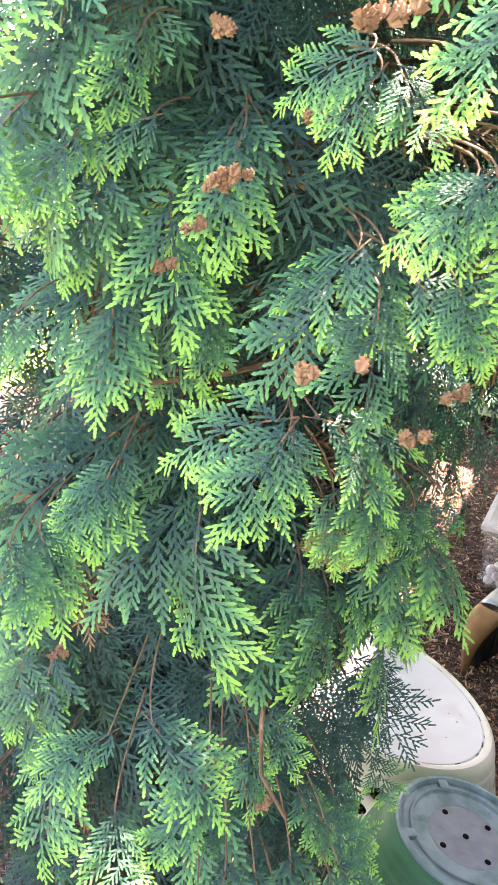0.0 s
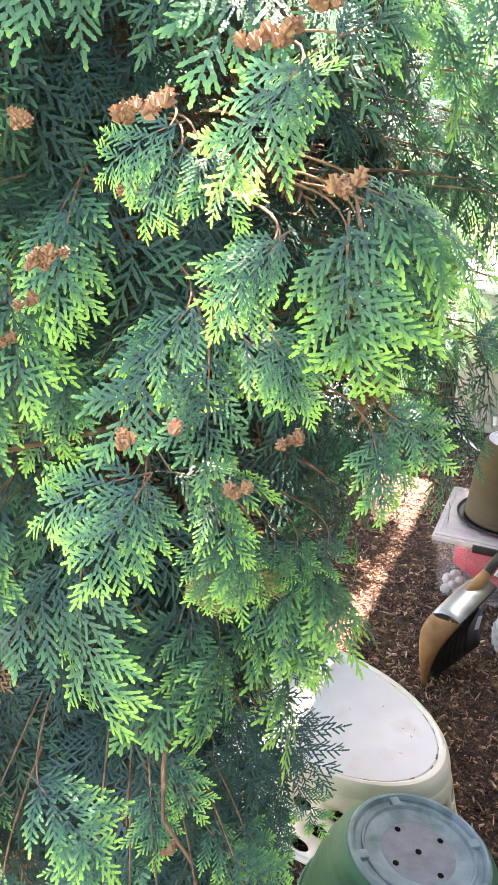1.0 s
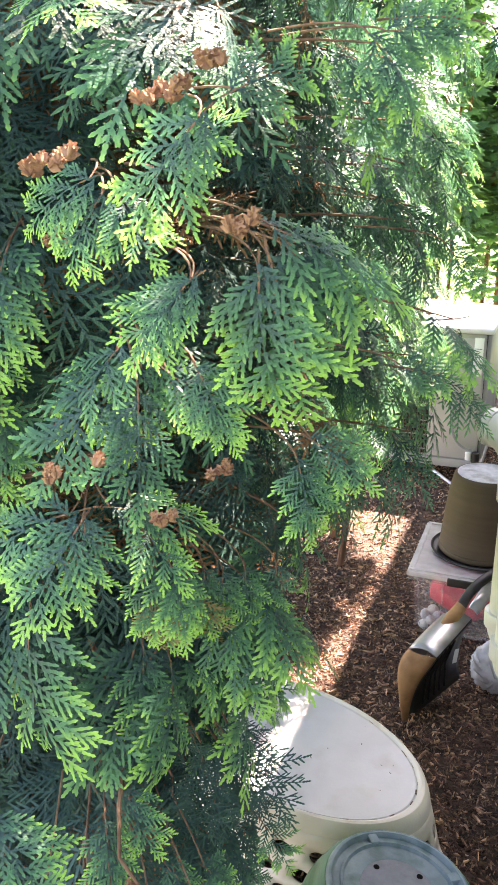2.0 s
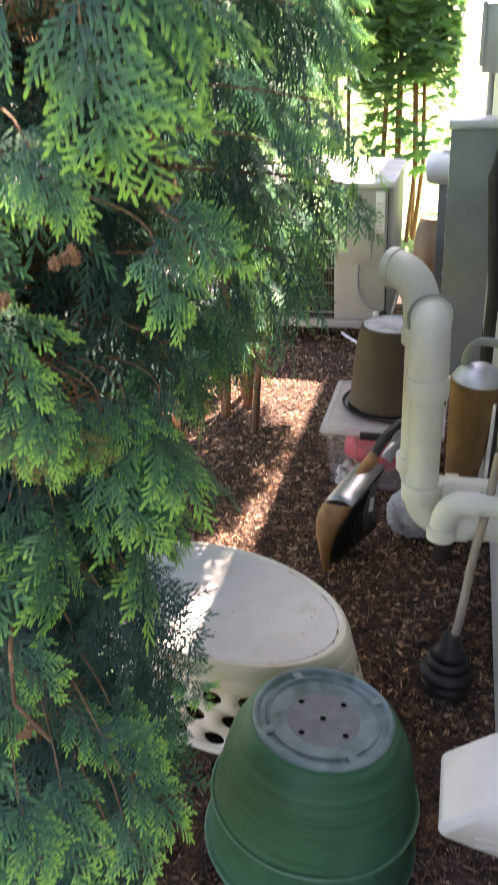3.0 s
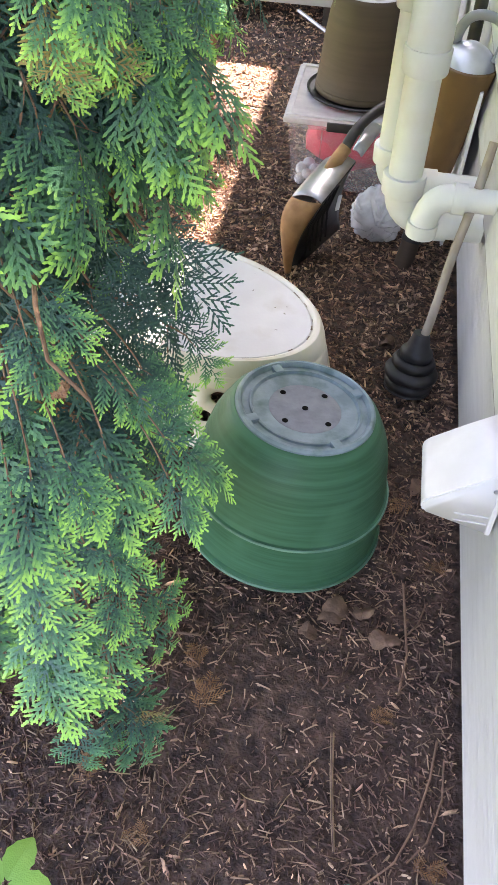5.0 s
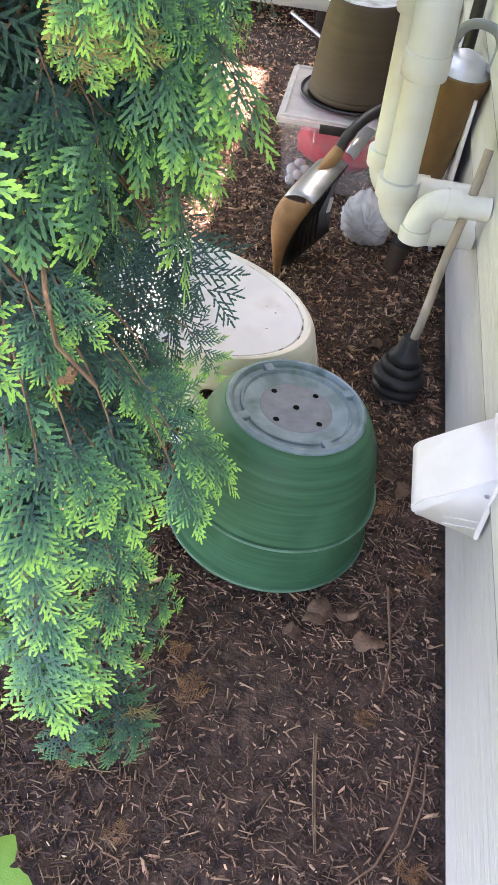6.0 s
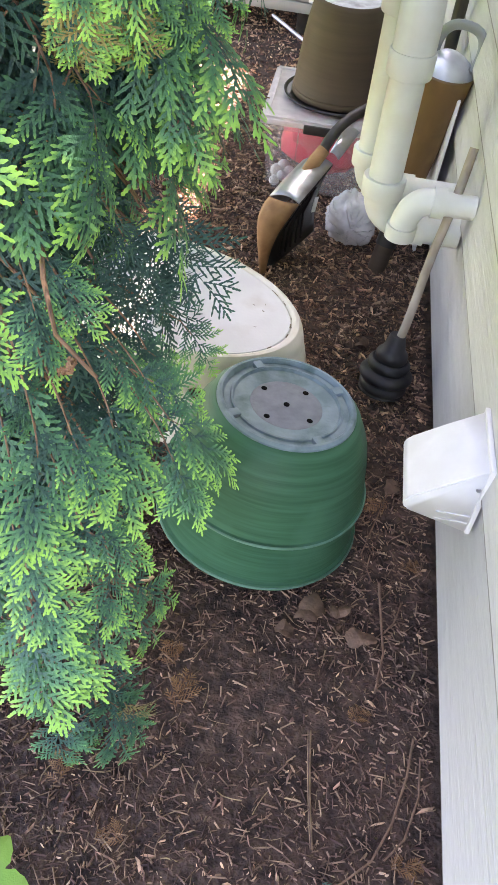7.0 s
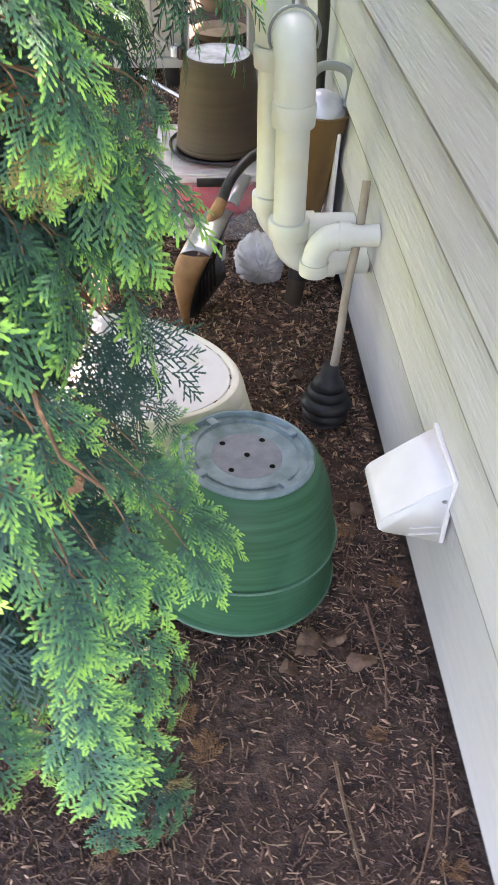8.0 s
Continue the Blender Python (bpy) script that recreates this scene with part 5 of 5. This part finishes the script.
# ---- litter on the ground ----
def mulch():
    rnd = random.Random(8)
    V, F = [], []

    def chip(x, y, L, w, h, yaw, tilt):
        c, s = math.cos(yaw), math.sin(yaw)
        b = len(V)
        z0 = ground_height(x, y)
        for u, v, k in ((-1, -0.2, 0), (0.55, -1.1, 0), (1, 0.25, 0), (-0.3, 1, 0), (-0.8, -0.2, 1), (0.5, -0.8, 1), (0.8, 0.2, 1), (-0.3, 0.7, 1)):
            px, py = u * L / 2, v * w / 2
            V.append((x + px * c - py * s, y + px * s + py * c, z0 - 0.002 + k * h + u * tilt))
        F.extend([(b + 4, b + 5, b + 6, b + 7)] + [(b + i, b + (i + 1) % 4, b + 4 + (i + 1) % 4, b + 4 + i) for i in range(4)])
    for i in range(46000):
        x = -1.3 + 1.8 * rnd.random()
        y = 0.35 + 4.7 * rnd.random() ** 1.25
        # bare damp soil in front of the pot
        bare = math.exp(-(((x - 0.17) / 0.17) ** 2 + ((y - 1.08) / 0.20) ** 2))
        if rnd.random() < bare * 0.85 or (y < 1.75 and rnd.random() < 0.72):
            continue
        big = rnd.random() < (0.34 if y > 1.75 else 0.07)
        chip(x, y, rnd.uniform(0.016, 0.040) if big else rnd.uniform(0.004, 0.018), rnd.uniform(0.003, 0.009) if big else rnd.uniform(0.001, 0.0038), rnd.uniform(0.002, 0.009), rnd.uniform(0, 6.3), rnd.uniform(-0.007, 0.007))
    tagged(raw("bark_mulch", V, F, [CHIP]), "shredded brown bark mulch scattered over the soil", "mulch", kind="stuff")
    # fine fibres and shreds between the chips
    V, F = [], []
    for i in range(62000):
        x, y = -1.0 + 1.5 * rnd.random(), 0.35 + 3.0 * rnd.random() ** 1.1
        if rnd.random() < 0.7 * math.exp(-(((x - 0.17) / 0.17) ** 2 + ((y - 1.08) / 0.20) ** 2)):
            continue
        L, w, yaw = rnd.uniform(0.004, 0.012) if rnd.random() < 0.7 else rnd.uniform(0.012, 0.034), rnd.uniform(0.0005, 0.0016), rnd.uniform(0, 6.3)
        c, s, z = math.cos(yaw) * L / 2, math.sin(yaw) * L / 2, ground_height(x, y) + rnd.uniform(-0.001, 0.006)
        nx, ny, tilt = -math.sin(yaw) * w, math.cos(yaw) * w, rnd.uniform(-0.25, 0.25) * L
        b = len(V)
        V.extend(((x - c + nx, y - s + ny, z - 0.002 - tilt / 2), (x - c - nx, y - s - ny, z - 0.002 - tilt / 2), (x - c * 0.8, y - s * 0.8, z + w - tilt * 0.4),
                  (x + c + nx, y + s + ny, z - 0.002 + tilt / 2), (x + c - nx, y + s - ny, z - 0.002 + tilt / 2), (x + c * 0.8, y + s * 0.8, z + w + tilt * 0.4)))
        F.extend(((b, b + 2, b + 5, b + 3), (b + 1, b + 4, b + 5, b + 2)))
    tagged(raw("bark_shreds", V, F, [SHRED]), "fine brown bark fibres over the soil", "mulch", kind="stuff")
    V, F = [], []
    for i in range(2600):
        x, y = -0.9 + 1.4 * rnd.random(), 0.4 + 3.2 * rnd.random()
        if rnd.random() < 0.85 * math.exp(-(((x - 0.16) / 0.20) ** 2 + ((y - 1.05) / 0.22) ** 2)):
            continue
        L, yaw = rnd.uniform(0.012, 0.050), rnd.uniform(0, 6.3)
        z = ground_height(x, y) + rnd.uniform(0.002, 0.006)
        c, s = math.cos(yaw), math.sin(yaw)
        w = rnd.uniform(0.0003, 0.0011)
        bow = rnd.uniform(-0.14, 0.14) * L
        b = len(V)
        for k in range(4):
            u = (k / 3 - 0.5) * L
            v = bow * (1 - (2 * k / 3 - 1) ** 2)
            for q, dz in ((-w, 0), (w, 0), (0, w * 1.6)):
                V.append((x + u * c - (v + q) * s, y + u * s + (v + q) * c, z + dz + 0.003 * math.sin(k * 1.7 + i)))
        for k in range(3):
            o = b + 3 * k
            F.extend([(o, o + 3, o + 5, o + 2), (o + 1, o + 2, o + 5, o + 4)])
    tagged(raw("straw_litter", V, F, [STRAW]), "thin dry stalks and needles on the mulch", "litter", kind="stuff")


def sticks():
    data = [("stick", [(0.292, 1.03, 0.008), (0.297, 0.96, 0.010), (0.305, 0.89, 0.010), (0.313, 0.84, 0.006)], 0.0034, "straight pale brown stick lying on the soil"),
            ("twig", [(0.470, 1.05, 0.006), (0.458, 0.98, 0.011), (0.435, 0.90, 0.012), (0.405, 0.84, 0.010), (0.36, 0.80, 0.008), (0.30, 0.775, 0.006)], 0.0022, "thin curved brown twig on the soil"),
            ("twig", [(0.482, 1.02, 0.006), (0.478, 0.95, 0.010), (0.455, 0.88, 0.010), (0.425, 0.845, 0.007)], 0.0020, "thin curved brown twig on the soil"),
            ("twig", [(0.40, 1.36, 0.008), (0.405, 1.28, 0.014), (0.412, 1.20, 0.012), (0.400, 1.12, 0.008)], 0.0028, "forked dry twig beside the pot"),
            ("twig", [(0.408, 1.24, 0.012), (0.43, 1.27, 0.012), (0.445, 1.32, 0.008)], 0.002, "forked dry twig beside the pot"),
            ("twig", [(0.41, 1.60, 0.010), (0.36, 1.42, 0.012), (0.385, 1.36, 0.01)], 0.0016, "thin dry stalk beside the pot"),
            ("twig", [(-0.10, 1.18, 0.01), (-0.03, 1.16, 0.02), (0.03, 1.17, 0.01)], 0.0028, "short dry twig under the tree"),
            ("twig", [(-0.16, 1.24, 0.01), (-0.09, 1.25, 0.03), (-0.03, 1.22, 0.012)], 0.0034, "short dry twig under the tree")]
    for name, pts, r, label in data:
        t = thing(name, label, "stick", pose(*pts[0]))
        o = Vector(pts[0])
        part("wood", tube([Vector(p) - o for p in pts], [r * (1 - 0.35 * i / len(pts)) for i in range(len(pts))], 8), STRAW if r > 0.003 else TWIG, t)


def dead_leaf(x, y, yaw, size, seed, material, label, lobes=5):
    r = random.Random(seed)
    bm = bmesh.new()
    c = bm.verts.new((0, 0, 0.006))
    ring = []
    n = 22
    for k in range(n):
        a = 2 * math.pi * k / n
        rad = size * (0.72 + 0.28 * abs(math.cos(lobes * a / 2))) * r.uniform(0.85, 1.1) * (0.62 + 0.38 * abs(math.cos(a)))
        ring.append(bm.verts.new((rad * math.cos(a), rad * math.sin(a), 0.006 + 0.008 * math.sin(2 * a + seed) + r.uniform(0, 0.004))))
    for k in range(n):
        bm.faces.new((c, ring[k], ring[(k + 1) % n]))
    ob = put("dead_leaf", bm, material, m=pose(x, y, ground_height(x, y) + 0.004, 0, 0, yaw))
    so = ob.modifiers.new("thick", "SOLIDIFY")
    so.thickness = 0.0008
    return tagged(ob, label, "leaf")


mulch()
sticks()
dead_leaf(0.270, 1.265, 70, 0.038, 1, DEAD, "curled brown dead leaf on the soil beside the pot")
dead_leaf(0.325, 1.275, 20, 0.022, 2, DEAD, "small flat brown dead leaf on the soil", 2)
dead_leaf(0.370, 1.225, 10, 0.030, 3, DEAD, "flat greyish brown dead leaf on the soil", 2)
dead_leaf(0.225, 1.215, -30, 0.022, 4, DEAD, "narrow brown dead leaf on the soil", 1)
dead_leaf(0.420, 1.62, 80, 0.026, 6, DEAD, "narrow brown dead leaf on the soil", 1)
dead_leaf(0.330, 2.13, 60, 0.024, 7, DEAD, "pale brown dead leaf on the mulch", 3)


def fallen_sprays():
    rnd = random.Random(3)
    for x, y, yaw, s, mt, label in ((0.36, 1.05, 60, 0.36, LEAF_DRY, "fallen yellowed arborvitae spray on the soil"), (0.44, 1.40, 30, 0.4, LEAF_DRY, "fallen rust-brown arborvitae spray on the soil"),
                                    (0.415, 1.58, 200, 0.45, LEAF_DRY, "fallen rust-brown arborvitae spray on the soil"), (0.33, 0.80, -70, 0.42, LEAF, "fallen green arborvitae spray on the soil"),
                                    (0.035, 0.80, 160, 0.45, LEAF_DRY, "fallen rust-brown arborvitae spray on the soil"), (-0.09, 0.86, 100, 0.5, LEAF_DRY, "fallen rust-brown arborvitae spray on the soil"),
                                    (-0.10, 0.92, 40, 0.5, LEAF, "fallen green arborvitae spray on the soil"), (0.06, 1.02, 80, 0.55, LEAF_DRY, "fallen rust-brown arborvitae spray on the soil"),
                                    (0.045, 1.10, 110, 0.5, LEAF_DRY, "fallen rust-brown arborvitae spray on the soil"), (0.43, 0.83, 20, 0.4, LEAF_DRY, "fallen yellowed arborvitae spray on the soil")):
        h = Heap()
        h.add(rnd.choice(PLAIN), Matrix.Scale(s, 4), 0.8, 0.1)
        ob = h.make("fallen_spray", [mt, TWIG], None)
        ob.matrix_basis = pose(x, y, ground_height(x, y) + 0.014, 0, -4, yaw)
        tagged(ob, label, "fallen spray")


fallen_sprays()


def seedling():
    """A young broad-leaved plant by the path, its top leaves just in view."""
    t = thing("seedling", "young broad-leaved green seedling growing beside the tree", "plant", pose(-0.115, 0.655, 0) @ Matrix.Scale(0.8, 4))
    part("stem", tube([(0, 0, -0.01), (0.005, 0.0, 0.12), (0.0, 0.01, 0.25)], [0.003, 0.0025, 0.002], 8), TWIG, t)
    for k, (yaw, z, s) in enumerate(((0, 0.25, 0.075), (75, 0.24, 0.07), (150, 0.22, 0.065), (230, 0.23, 0.07), (300, 0.20, 0.065))):
        V, F, T = [], [], []
        n = 9
        for i in range(n + 1):
            f = i / n
            w = s * 0.36 * math.sin(math.pi * min(1, f * 0.96 + 0.02)) ** 0.8 * (1 + 0.10 * (i % 2))
            for q in (-1, 0, 1):
                V.append((0.01 + s * f, q * w, -0.25 * s * f * f + (0.12 * w if q else 0)))
                T.append(0.4 + 0.4 * f)
        for i in range(n):
            for q in (0, 1):
                o = 3 * i + q
                F.append((o, o + 3, o + 4, o + 1))
        ob = raw("leaf", V, F, [LEAF_BROAD], t, T)
        ob.matrix_basis = pose(0, 0.008, z, 0, -12, yaw)


seedling()
